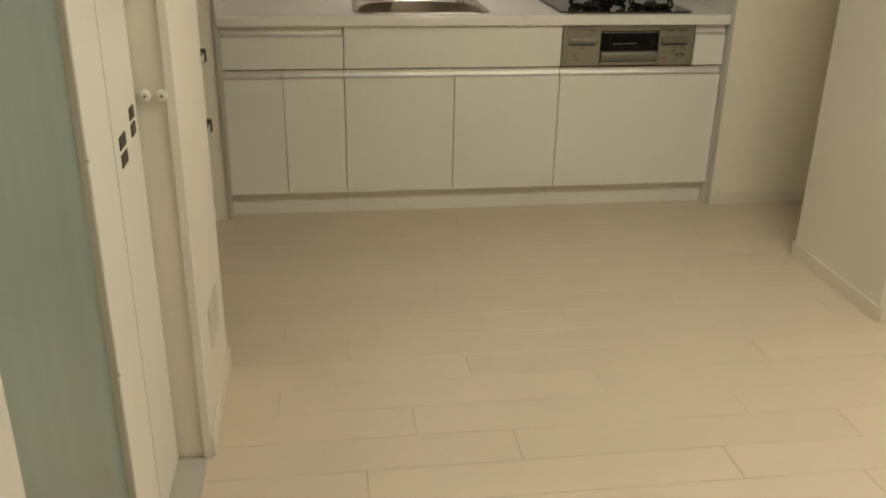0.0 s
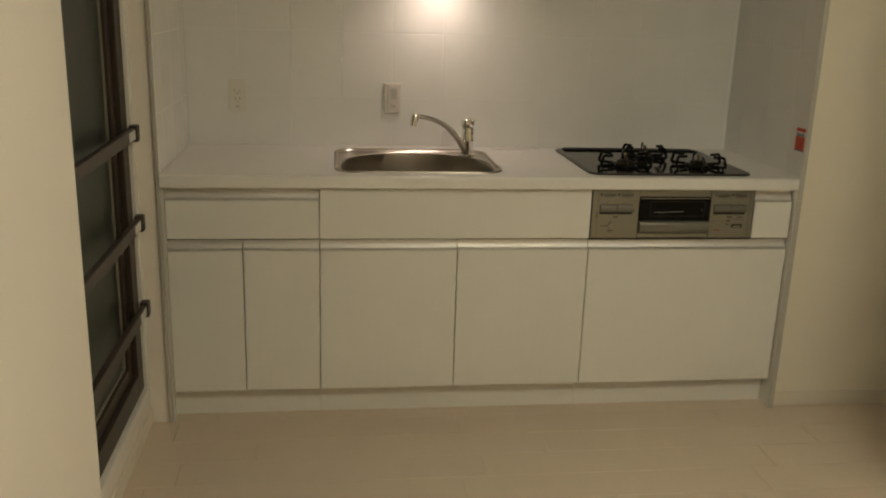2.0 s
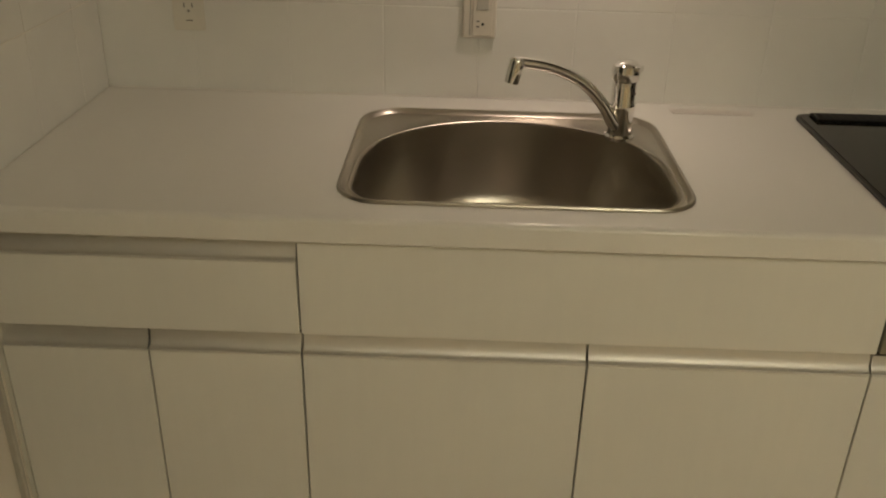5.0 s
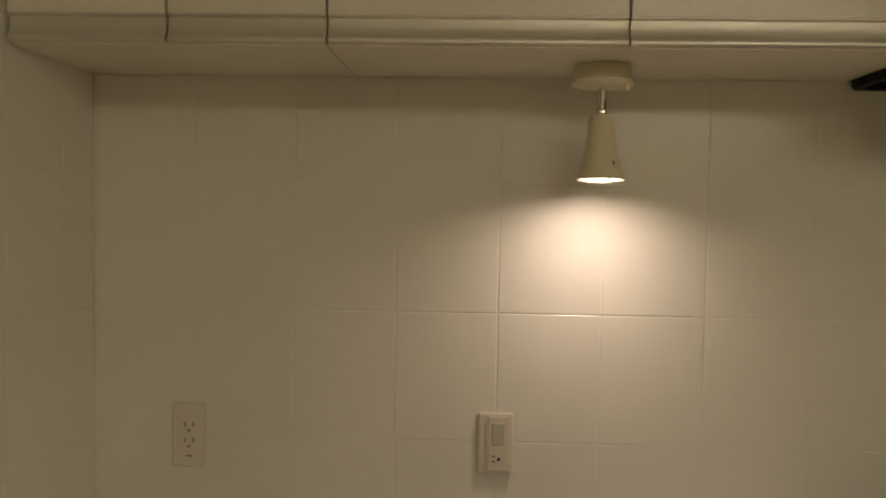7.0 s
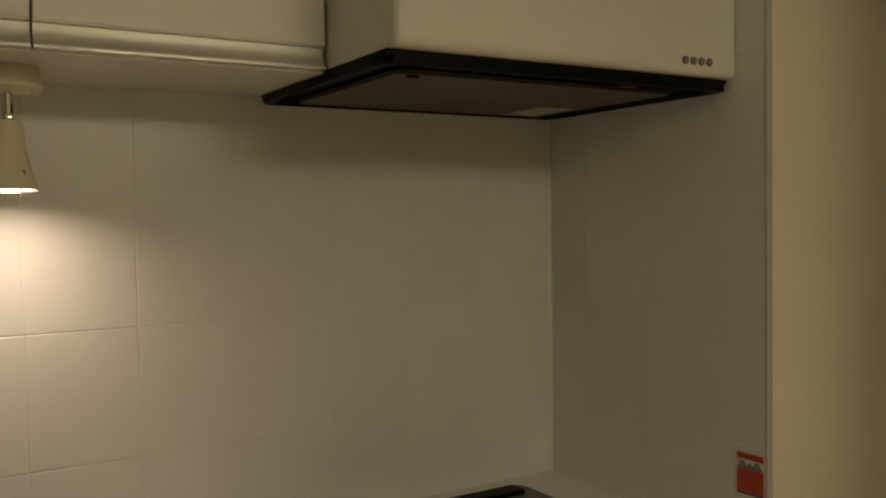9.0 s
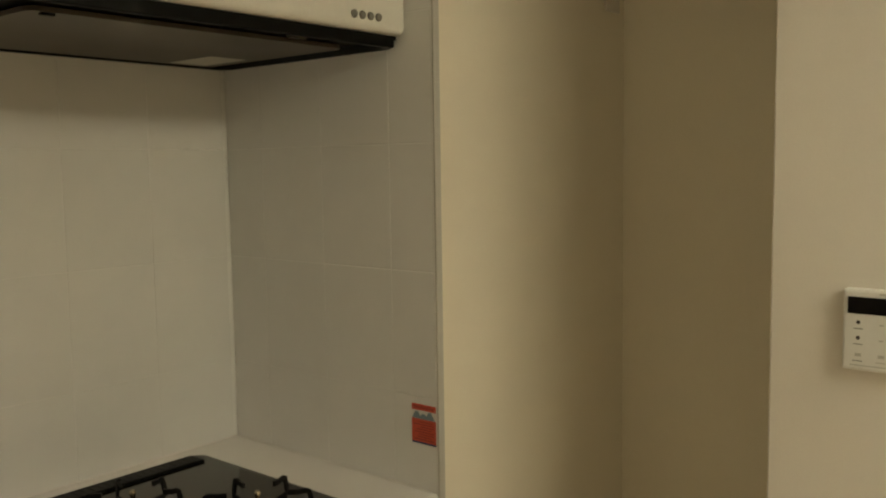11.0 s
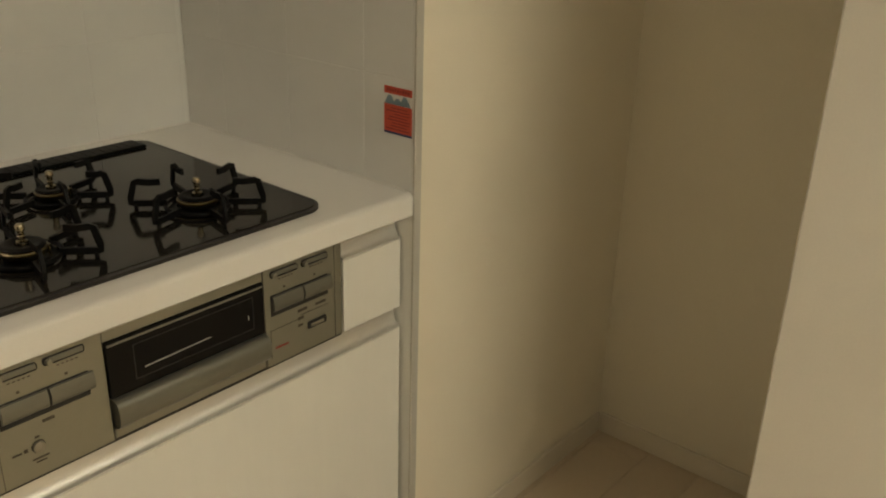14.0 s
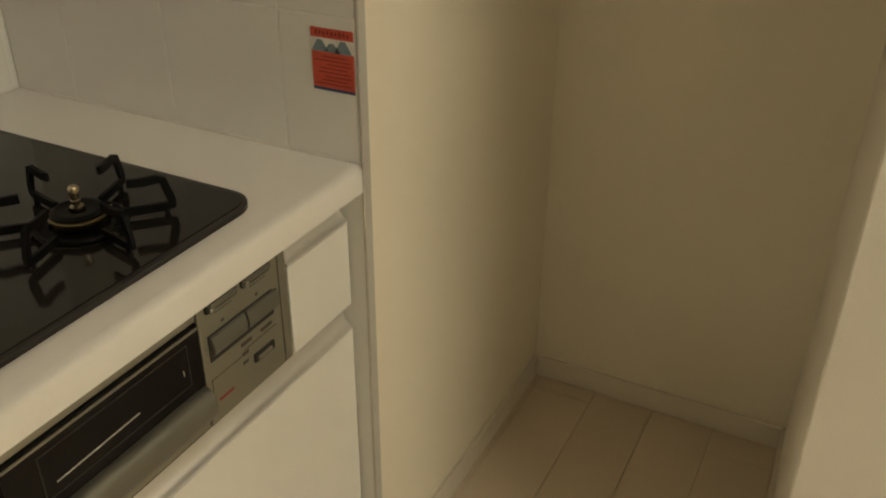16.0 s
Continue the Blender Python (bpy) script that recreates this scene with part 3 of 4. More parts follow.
def base_unit(x0, x1, label):
    u = thing("base_cabinet", ((x0 + x1) / 2, 0.3, 0.0), label, "cabinet", "kitchen base units")
    bm = bmesh.new()
    for bx in ((x0 + 0.001, x0 + 0.017), (x1 - 0.017, x1 - 0.001)):
        add_box(bm, *bx, 0.021, 0.60, 0.105, 0.672 if x0 > 1.5 else 0.70)
    add_box(bm, x0 + 0.017, x1 - 0.017, 0.021, 0.60, 0.105, 0.121)
    add_box(bm, x0 + 0.001, x1 - 0.001, 0.60, 0.612, 0.105, 0.70)
    part("body", bm, CABINET, u)
    # added dark strip: paints the shade in the gap above the doors
    part("gap_shade_strip", box(x0 + 0.001, x1 - 0.001, 0.0205, 0.034, 0.664, 0.680), DARK, u)
    part("plinth", box(x0 + 0.0005, x1 - 0.0005, 0.055, 0.070, 0.0, 0.1045, 0.001), LACQUER, u)
    return u


def hinged(u, x0, x1):
    d = front("door", u, x0, x1, DOOR_Z0, DOOR_Z1)
    part("handle", grip(x0, x1, DOOR_Z1, 0.668), ALUMINIUM, d, "satin aluminium finger-pull", True)


unit = base_unit(NICHE_L + 0.0005, D2, "white lacquered base cabinet with one drawer over two narrow doors")
dr = front("drawer_front", unit, NICHE_L + 0.008, D2, 0.674, 0.810)
part("handle", grip(NICHE_L + 0.008, D2, 0.810, 0.855), ALUMINIUM, dr, "satin aluminium finger-pull", True)
part("end_panel", box(NICHE_L + 0.0006, NICHE_L + 0.0078, -0.002, 0.02, 0.0, 0.856), FRINGE, unit)
hinged(unit, NICHE_L + 0.008, 0.338)
hinged(unit, 0.338, D2)
part("drawer_box", box(NICHE_L + 0.03, D2 - 0.03, 0.022, 0.50, 0.705, 0.80), CABINET, unit)
unit = base_unit(D2, D4, "white lacquered sink base cabinet with two doors under a fixed panel")
front("fixed_panel", unit, D2, D4, 0.674, 0.8530)
# same painted gap shade, just below the worktop
part("gap_shade_strip", box(D2 + 0.002, D4 - 0.002, 0.0205, 0.034, 0.840, 0.8585), DARK, unit)
hinged(unit, D2, D3)
hinged(unit, D3, D4)
unit = base_unit(D4, NICHE_R - 0.001, "white lacquered hob base cabinet with wide pull-out and small drawer")
hinged(unit, D4, 2.3125)
dr = front("drawer_front", unit, OVR + 0.002, 2.3125, 0.674, 0.8105)
part("handle", grip(OVR + 0.002, 2.3125, 0.8105, 0.853), ALUMINIUM, dr, "satin aluminium finger-pull", True)
part("drawer_box", box(OVR + 0.012, 2.285, 0.022, 0.45, 0.70, 0.80), CABINET, unit)

# ---- gas hob with grill ----
hob = thing("gas_hob", (1.855, 0.30, 0.9), "three-burner gas hob with smoked glass top and built-in fish grill", "hob")
HX0, HX1, HY0, HY1 = 1.554, 2.163, 0.024, 0.568
bm = bmesh.new()
add_prism(bm, rounded(HX0, HX1, HY0, HY1, [0.042, 0.042, 0.03, 0.03]), "z", 0.9004, 0.9062)
part("edge_trim", bm, HOB_EDGE, hob)
bm = bmesh.new()
add_prism(bm, rounded(HX0 + 0.008, HX1 - 0.008, HY0 + 0.009, HY1 - 0.004, [0.030, 0.030, 0.027, 0.027]), "z", 0.9062, 0.9075)
part("glass_top", bm, HOB_GLASS, hob)
ex = part("exhaust_grille", box(HX0 + 0.03, HX1 - 0.03, 0.505, 0.558, 0.9076, 0.9135, 0.004), BLACK_METAL, hob)
for k in range(30):
    x = HX0 + 0.045 + k * 0.0173
    part("slat", box(x, x + 0.010, 0.512, 0.551, 0.9135, 0.9142), IRON, ex)


def blade(bm, a, points, half=0.0022, tall=0.0042):
    """A flat upright bar of a pan support, from (distance, height) points along the angle a round a centre."""
    cx, cy, ang = a
    c, d = math.cos(ang), math.sin(ang)
    rows = []
    n = len(points)
    for i, (r, z) in enumerate(points):
        p0, p1 = points[max(i - 1, 0)], points[min(i + 1, n - 1)]
        w = Vector((p1[0] - p0[0], p1[1] - p0[1])).normalized()
        nx, nz = -w.y * tall, w.x * tall
        ring = []
        for u, v in ((half, 1), (-half, 1), (-half, -1), (half, -1)):
            rr, zz = r + v * nx, z + v * nz
            ring.append(bm.verts.new((cx + rr * c - u * d, cy + rr * d + u * c, zz)))
        rows.append(ring)
    for q0, q1 in zip(rows, rows[1:]):
        for i in range(4):
            bm.faces.new((q0[i], q0[(i + 1) % 4], q1[(i + 1) % 4], q1[i]))
    bm.faces.new(rows[0])
    bm.faces.new(rows[-1])


def burner(cx, cy, r):
    b = part("burner", add_lathe(bmesh.new(), ((r * 1.45, 0.9076), (r * 1.42, 0.9100), (r * 1.05, 0.9125), (r * 1.0, 0.9085), (r * 0.9, 0.9085)), (cx, cy, 0), 40), BLACK_METAL, hob, "", True)
    part("brass_ring", add_lathe(bmesh.new(), ((r * 0.90, 0.914), (r * 0.94, 0.918), (r * 1.0, 0.9192), (r * 1.03, 0.9222), (r * 1.03, 0.9245), (r * 0.98, 0.9260), (r * 0.70, 0.9260)), (cx, cy, 0), 40), BRASS, b, "worn brass burner ring", True)
    part("burner_cap", add_lathe(bmesh.new(), ((r * 0.72, 0.9262), (r * 0.92, 0.9264), (r * 0.95, 0.9285), (r * 0.86, 0.9308), (r * 0.70, 0.9312), (r * 0.52, 0.9295), (r * 0.34, 0.9295), (r * 0.30, 0.926)), (cx, cy, 0), 40), IRON, b, "", True)
    part("sensor", add_lathe(bmesh.new(), ((0.0080, 0.927), (0.0080, 0.934), (0.0046, 0.936), (0.0046, 0.9405), (0.0056, 0.9415), (0.0046, 0.9425), (0.0046, 0.949), (0.0064, 0.950), (0.0064, 0.956), (0.0045, 0.9585), (0.0, 0.959)), (cx, cy, 0), 16), SENSOR, b, "", True)
    part("igniter", add_tube(bmesh.new(), [(cx + r * 0.8, cy - r * 0.75, 0.911), (cx + r * 0.8, cy - r * 0.75, 0.929)], 0.0026, 8), SENSOR, b)
    g = bmesh.new()
    ro, zt = (0.100 if r > 0.030 else 0.088), 0.951
    n = 32
    for z, rr in ((0.9135, r * 1.55),):
        add_tube(g, [(cx + rr * math.cos(2 * math.pi * k / n), cy + rr * math.sin(2 * math.pi * k / n), z) for k in range(n + 1)], 0.0034, 8)
    for k in range(6):
        a = radians(18 + 60 * k)
        blade(g, (cx, cy, a), [(r * 1.5, 0.9170), (ro - 0.004, 0.9170), (ro + 0.003, 0.9185), (ro + 0.003, 0.9260), (ro - 0.001, 0.9400), (ro - 0.004, zt), (ro - 0.010, zt + 0.002), (0.074, zt), (0.056, zt + 0.001)], 0.0024, 0.0050)
        foot = (cx + ro * 0.96 * math.cos(a), cy + ro * 0.96 * math.sin(a))
        add_tube(g, [(*foot, 0.915), (*foot, 0.9078)], 0.0036, 8)
    part("pan_support", g, IRON, hob, "black cast-iron pan support")


burner(2.004, 0.158, 0.032)
burner(1.720, 0.158, 0.032)
burner(1.860, 0.348, 0.026)

def frame_ring_front(x0, x1, z0, z1, w, y0, y1):
    """A thin rectangular frame that faces the room."""
    bm = bmesh.new()
    add_box(bm, x0, x0 + w, y0, y1, z0, z1)
    add_box(bm, x1 - w, x1, y0, y1, z0, z1)
    add_box(bm, x0 + w, x1 - w, y0, y1, z0, z0 + w)
    add_box(bm, x0 + w, x1 - w, y0, y1, z1 - w, z1)
    return bm


# front panel: controls on both sides of the grill
PX0, PX1, PZ0, PZ1 = 1.5605, 2.1640, 0.6768, 0.8520
GX0, GX1 = 1.734, 2.000
panel = part("control_panel", box(PX0, GX0 - 0.001, -0.002, 0.019, PZ0, PZ1, 0.002), CHAMPAGNE, hob, "champagne metal control panel")
panel_r = part("control_panel", box(GX1 + 0.001, PX1, -0.002, 0.019, PZ0, PZ1, 0.002), CHAMPAGNE, hob, "champagne metal control panel")
part("panel_bridge", box(GX0, GX1, 0.0, 0.019, 0.829, PZ1, 0.001), CHAMPAGNE, hob)
# dark sheet behind the panel, paints the shade of the gaps round it
part("panel_gap_shade", box(PX0 - 0.0035, PX1 + 0.0048, 0.007, 0.0185, 0.6685, 0.8575), DARK, hob)
grill = part("grill_door", box(GX0 + 0.001, GX1 - 0.001, -0.003, 0.016, 0.742, 0.828, 0.002), BLACK_GLASS, hob, "black glass grill window")
part("top_strip", box(GX0 + 0.003, GX1 - 0.003, -0.0050, -0.0025, 0.8215, 0.8245, 0.0008), CHAMPAGNE, grill)
# dark ring drawn round the rectangular reflection in the glass
part("reflection_outline", frame_ring_front(GX0 + 0.040, GX1 - 0.022, 0.757, 0.812, 0.0016, -0.0036, -0.0026), DARK, grill, "painted outline of a reflection in the grill window")
# thin grey rods that paint line reflections on the black window
part("reflection_line", add_tube(bmesh.new(), [(GX0 + 0.055, -0.0036, 0.7715), (GX0 + 0.165, -0.0036, 0.7745)], 0.0008, 6), PLASTIC_GREY, grill)
part("reflection_line", add_tube(bmesh.new(), [(GX1 - 0.032, -0.0036, 0.776), (GX1 - 0.032, -0.0036, 0.783)], 0.0008, 6), PLASTIC_GREY, grill)
bm = bmesh.new()
add_prism(bm, [(-0.003, 0.7410), (-0.009, 0.7400), (-0.0145, 0.7360), (-0.0175, 0.7290), (-0.0185, 0.7200), (-0.0180, 0.7110), (-0.0155, 0.7030), (-0.011, 0.6980), (-0.004, 0.6965), (0.012, 0.6965), (0.012, 0.7410)],
          "x", GX0 + 0.002, GX1 - 0.002)
part("grill_handle", bm, BUTTON, grill, "curved metal grill handle", True)
part("grill_base", box(GX0 + 0.001, GX1 - 0.001, -0.001, 0.016, 0.6780, 0.6940, 0.002), CHAMPAGNE, grill)


def controls(p, x0, x1, right):
    w = (x1 - x0 - 0.010) / 2
    turn = Matrix.Rotation(radians(90), 3, "X")
    for k in range(2):
        a = x0 + k * (w + 0.010)
        s = part("flame_slider", box(a - 0.001, a + w + 0.001, -0.0032, -0.0015, 0.8300, 0.8408, 0.003), DARK, p, "dark flame slider slot")
        part("slider_bar", box(a + 0.006, a + w - 0.0005, -0.0062, -0.003, 0.8322, 0.8402, 0.0015), BUTTON, s)
        part("slider_knob", add_lathe(bmesh.new(), ((0.0042, 0.0), (0.0042, 0.006), (0.0030, 0.0072), (0.0, 0.0072)), (a + 0.005, -0.003, 0.8345), 14, turn), CHAMPAGNE, s, "", True)
        for q in range(5):
            part("print_bar", box(a + 0.016 + q * 0.0062, a + 0.0195 + q * 0.0062, -0.0026, -0.0018, 0.8235, 0.8250), PRINT, p)
        part("print_bar", box(a + w / 2 - 0.002, a + w / 2 + 0.002, -0.0026, -0.0018, 0.8065, 0.8100), PRINT, p)
    # flat dark plate that paints the shadow line under the buttons
    part("button_shade", box(x0 - 0.002, x1 + 0.002, -0.0032, -0.0015, 0.7640, 0.8005, 0.001), DARK, p)
    for k in range(2):
        a = x0 + k * (w + 0.010)
        bm = bmesh.new()
        add_prism(bm, [(-0.003, 0.7985), (-0.0060, 0.7978), (-0.0090, 0.7900), (-0.0095, 0.7820), (-0.0085, 0.7760), (-0.0060, 0.7730), (-0.003, 0.7725)], "x", a + 0.0005, a + w + 0.0075)
        part("ignition_button", bm, BUTTON, p, "metal ignition push button", True)
    if right:
        for k, (a, z, l, h) in enumerate(((0.052, 0.752, 0.020, 0.005), (0.090, 0.752, 0.022, 0.004), (0.052, 0.738, 0.012, 0.005), (0.052, 0.726, 0.010, 0.004), (0.104, 0.7525, 0.004, 0.004))):
            part("print_bar", box(x0 + a, x0 + a + l, -0.0027, -0.0018, z, z + h), PRINT, p)
        part("maker_mark", box(x0 + 0.004, x0 + 0.030, -0.0027, -0.0018, 0.7045, 0.7080), RED_INK, p, "small faded red maker mark")
        part("battery_slot", box(x1 - 0.044, x1 - 0.004, -0.0034, -0.0015, 0.715, 0.728, 0.002), DARK, p)
        part("battery_latch", box(x1 - 0.038, x1 - 0.010, -0.0052, -0.003, 0.717, 0.723, 0.001), CHAMPAGNE_DARK, p)
        part("score_line", box(x0 - 0.004, x0 + 0.050, -0.0025, -0.0018, 0.7395, 0.7402), DARK, p)
        part("score_line", box(x0 - 0.0045, x0 - 0.0038, -0.0025, -0.0018, 0.690, 0.7402), DARK, p)
        part("score_line", box(x0 + 0.058, x1 + 0.004, -0.0025, -0.0018, 0.7455, 0.7462), DARK, p)
    else:
        part("print_bar", box(x0 + 0.050, x0 + 0.066, -0.0027, -0.0018, 0.7525, 0.7570, 0.0), PRINT, p)
        part("knob_ring", add_lathe(bmesh.new(), ((0.0094, 0.0), (0.0094, 0.0008), (0.0, 0.0008)), (x0 + 0.040, -0.0018, 0.722), 20, turn), DARK, p)
        part("lock_knob", add_lathe(bmesh.new(), ((0.0082, 0.0), (0.0080, 0.004), (0.005, 0.0055), (0.0, 0.0055)), (x0 + 0.040, -0.0024, 0.722), 18, turn), CHAMPAGNE_DARK, p, "", True)
        for a, z, l, h in ((0.006, 0.7205, 0.012, 0.0025), (0.021, 0.7195, 0.005, 0.005), (0.030, 0.7035, 0.022, 0.0025), (0.034, 0.6985, 0.014, 0.002), (0.037, 0.7345, 0.006, 0.003), (-0.014, 0.7650, 0.004, 0.004), (-0.014, 0.7550, 0.004, 0.006)):
            part("print_bar", box(x0 + a, x0 + a + l, -0.0027, -0.0018, z, z + h), PRINT, p)


part("score_line", box(PX0 + 0.0200, PX0 + 0.0207, -0.0026, -0.0015, PZ0 + 0.002, PZ1 - 0.002), DARK, panel)
part("score_line", box(PX1 - 0.0170, PX1 - 0.0163, -0.0026, -0.0015, PZ0 + 0.002, PZ1 - 0.002), DARK, panel_r)
controls(panel, 1.590, 1.706, False)
controls(panel_r, 2.014, 2.130, True)

# ---- wall cabinets ----
UY, UZ = 0.292, 1.811


def wall_unit(x0, x1, splits, label):
    u = thing("wall_cabinet", ((x0 + x1) / 2, 0.46, UZ), label, "cabinet", "kitchen wall units")
    part("body", box(x0 + 0.0005, x1 - 0.0005, UY + 0.022, BACK - 0.003, UZ + 0.002, TOP - 0.03, 0.001), CABINET, u)
    part("bottom_panel", box(x0 + 0.001, x1 - 0.001, UY + 0.012, BACK - 0.004, UZ, UZ + 0.004), CABINET, u)
    for a, b in zip(splits, splits[1:]):
        d = part("door", box(a + 0.002, b - 0.002, UY, UY + T, UZ + 0.0475, TOP - 0.035, 0.0014), LACQUER, u)
        part("handle", hanging_grip(a, b, UZ + 0.004, UZ + 0.047, UY), ALUMINIUM, d, "satin aluminium finger-pull", True)
    part("top_filler", box(x0 + 0.002, x1 - 0.002, UY + 0.03, UY + 0.045, TOP - 0.034, TOP - 0.001), CABINET, u)
    return u


wall_unit(NICHE_L + 0.002, D2, (NICHE_L + 0.004, 0.342, D2), "white lacquered wall cabinet with two narrow doors")
wall_unit(D2, 1.553, (D2, 1.078, 1.551), "white lacquered wall cabinet with two wide doors")

# ---- work lamp under the wall cabinet ----
lamp = thing("work_lamp", (1.060, 0.468, UZ), "ivory cone spot lamp on a round base, switched on", "lamp")
base = bmesh.new()
add_lathe(base, ((0.0, UZ - 0.0005), (0.048, UZ - 0.0005), (0.050, UZ - 0.005), (0.050, UZ - 0.024), (0.054, UZ - 0.027), (0.054, UZ - 0.034), (0.046, UZ - 0.038), (0.0, UZ - 0.038)), (1.060, 0.468, 0), 40)
part("base", base, LAMP_IVORY, lamp, "", True)
part("base_screw", add_lathe(bmesh.new(), ((0.006, UZ - 0.046), (0.006, UZ - 0.0340)), (1.099, 0.443, 0), 12), LAMP_IVORY, lamp)
neck = bmesh.new()
add_tube(neck, [(1.060, 0.468, UZ - 0.037), (1.060, 0.468, UZ - 0.098)], 0.0085, 16)
add_box(neck, 1.054, 1.066, 0.459, 0.477, UZ - 0.090, UZ - 0.076, 0.002)
part("neck", neck, CHROME, lamp, "chrome swivel neck", True)
HEAD = Matrix.Translation((1.060, 0.468, 1.722)) @ Matrix.Rotation(radians(-3), 4, "X") @ Matrix.Translation((-1.060, -0.468, -1.722))


def tilted(bm):
    bm.transform(HEAD)
    return bm


part("shade", tilted(add_lathe(bmesh.new(), ((0.012, 1.7240), (0.020, 1.7220), (0.0235, 1.7130), (0.0250, 1.6850), (0.0320, 1.6450), (0.0415, 1.6130), (0.0425, 1.6090), (0.0400, 1.6090), (0.0300, 1.6450), (0.0230, 1.6850), (0.018, 1.7130)), (1.060, 0.468, 0), 44)), LAMP_IVORY, lamp, "", True)
part("bulb", tilted(add_lathe(bmesh.new(), ((0.0, 1.6095), (0.030, 1.6100), (0.0385, 1.6115), (0.032, 1.6330), (0.0, 1.63)), (1.060, 0.468, 0), 36)), BULB, lamp, "glowing bulb face", True)
part("rating_label", tilted(box(1.066, 1.080, 0.4375, 0.4400, 1.626, 1.640)), INK, lamp, "small grey rating print")
part("pull_cord", add_tube(bmesh.new(), [(1.072, 0.432, 1.6120), (1.072, 0.432, 1.594)], 0.0014, 6), PLASTIC_GREY, lamp)

# ---- range hood ----
hood = thing("range_hood", (1.92, 0.33, 1.79), "ivory range hood with a black bottom tray and four buttons", "range hood")
HDX0, HDX1, HDY0, HDY1, HDZ = 1.546, 2.3135, 0.060, 0.626, 1.793
HC = ((HDX0 + HDX1) / 2, (HDY0 + HDY1) / 2)


def hood_ring(d, r):
    return ring_at(rounded(HDX0 + d, HDX1 - d, HDY0 + d, HDY1 - d, r), 96, HC)


part("inner_tray", box(HDX0 + 0.004, HDX1 - 0.004, HDY0 + 0.004, HDY1 - 0.004, HDZ + 0.0160, HDZ + 0.0235), BLACK_METAL, hood, "black enamelled inner tray")
part("tray_edge", loft([(hood_ring(0.0, [0.006] * 4), HDZ + 0.0155), (hood_ring(0.0, [0.006] * 4), HDZ + 0.002), (hood_ring(0.002, [0.006] * 4), HDZ), (hood_ring(0.012, [0.012] * 4), HDZ),
                        (hood_ring(0.016, [0.030] * 4), HDZ + 0.0035), (hood_ring(0.022, [0.040] * 4), HDZ + 0.0150)], False), BLACK_METAL, hood, "black enamelled tray edge", True)
bm = bmesh.new()
add_prism(bm, rounded(HDX0 + 0.072, HDX1 - 0.062, HDY0 + 0.092, HDY1 - 0.028, 4 * [0.022]), "z", HDZ + 0.002, HDZ + 0.010)
fl = part("baffle_plate", bm, FILTER, hood, "grey-brown smooth baffle plate")
part("notice_label", box(2.130, 2.222, 0.425, 0.575, HDZ + 0.0014, HDZ + 0.0019), PLASTIC_GREY, fl, "pale notice label")
part("latch", box(1.640, 1.662, 0.158, 0.168, HDZ - 0.002, HDZ + 0.003, 0.001), BLACK_METAL, fl)
part("latch", box(2.085, 2.125, 0.118, 0.132, HDZ + 0.006, HDZ + 0.0158, 0.001), FILTER, fl)
FRONT = 0.046
bm = bmesh.new()
add_prism(bm, [(FRONT, TOP - 0.001), (FRONT, 1.8345), (FRONT + 0.0015, 1.8270), (FRONT + 0.006, 1.8208), (FRONT + 0.013, 1.8176), (FRONT + 0.020, 1.8170), (BACK - 0.002, 1.8170), (BACK - 0.002, TOP - 0.001)],
          "x", HDX0 + 0.010, HDX1 - 0.0005)
side = [e for e in bm.edges if all(abs(v.co.x - HDX0 - 0.010) < 1e-5 and v.co.y < FRONT + 0.021 for v in e.verts) and min(v.co.z for v in e.verts) < TOP - 0.01]
bmesh.ops.bevel(bm, geom=side, offset=0.010, segments=3, affect="EDGES", profile=0.5)
cover = part("cover", bm, HOOD_PAINT, hood, "", True)
for k in range(4):
    part("button", add_lathe(bmesh.new(), ((0.0078, 0.0), (0.0078, 0.003), (0.0062, 0.005), (0.0, 0.005)), (2.176 + 0.0215 * k, FRONT + 0.0005, 1.8435), 20, Matrix.Rotation(radians(90), 3, "X")),
         INK, cover, "round grey push button", True)

# ---- outlets on the tiles ----
o = thing("wall_outlet", (0.273, BACK, 1.09), "flush ivory double power outlet on the tiles", "outlet")
OY = BACK - 0.001
part("cover", box(0.239, 0.306, OY - 0.003, OY, 1.030, 1.158, 0.0025), OUTLET, o)
for z in (1.110, 1.078):
    for dx in (-0.0085, 0.0085):
        part("slot", box(0.273 + dx - 0.0012, 0.273 + dx + 0.0012, OY - 0.0046, OY - 0.0035, z, z + 0.010), INK, o)
    part("earth_hole", add_lathe(bmesh.new(), ((0.0028, 0), (0.0028, 0.0008), (0.0, 0.0008)), (0.273, OY - 0.004, z - 0.007), 10, Matrix.Rotation(radians(90), 3, "X")), INK, o)
part("rating_mark", box(0.266, 0.280, OY - 0.0044, OY - 0.0038, 1.050, 1.0525), INK, o)
o = thing("earthed_outlet", (0.887, BACK, 1.09), "ivory power outlet with a cover flap, standing proud of the tiles", "outlet")
part("cover", box(0.852, 0.922, OY - 0.009, OY, 1.032, 1.154, 0.004), IVORY, o)
flap = part("inner_plate", box(0.872, 0.914, OY - 0.011, OY - 0.008, 1.038, 1.148, 0.002), IVORY, o)
part("seam", box(0.8665, 0.8678, OY - 0.0096, OY - 0.0088, 1.040, 1.136), INK, o)
part("flap", box(0.880, 0.905, OY - 0.013, OY - 0.0105, 1.092, 1.134, 0.0015), PLASTIC_GREY, flap)
for dz in (0.0, 0.011):
    part("slot", box(0.881, 0.887, OY - 0.0116, OY - 0.0105, 1.056 + dz, 1.0585 + dz), DARK, flap)
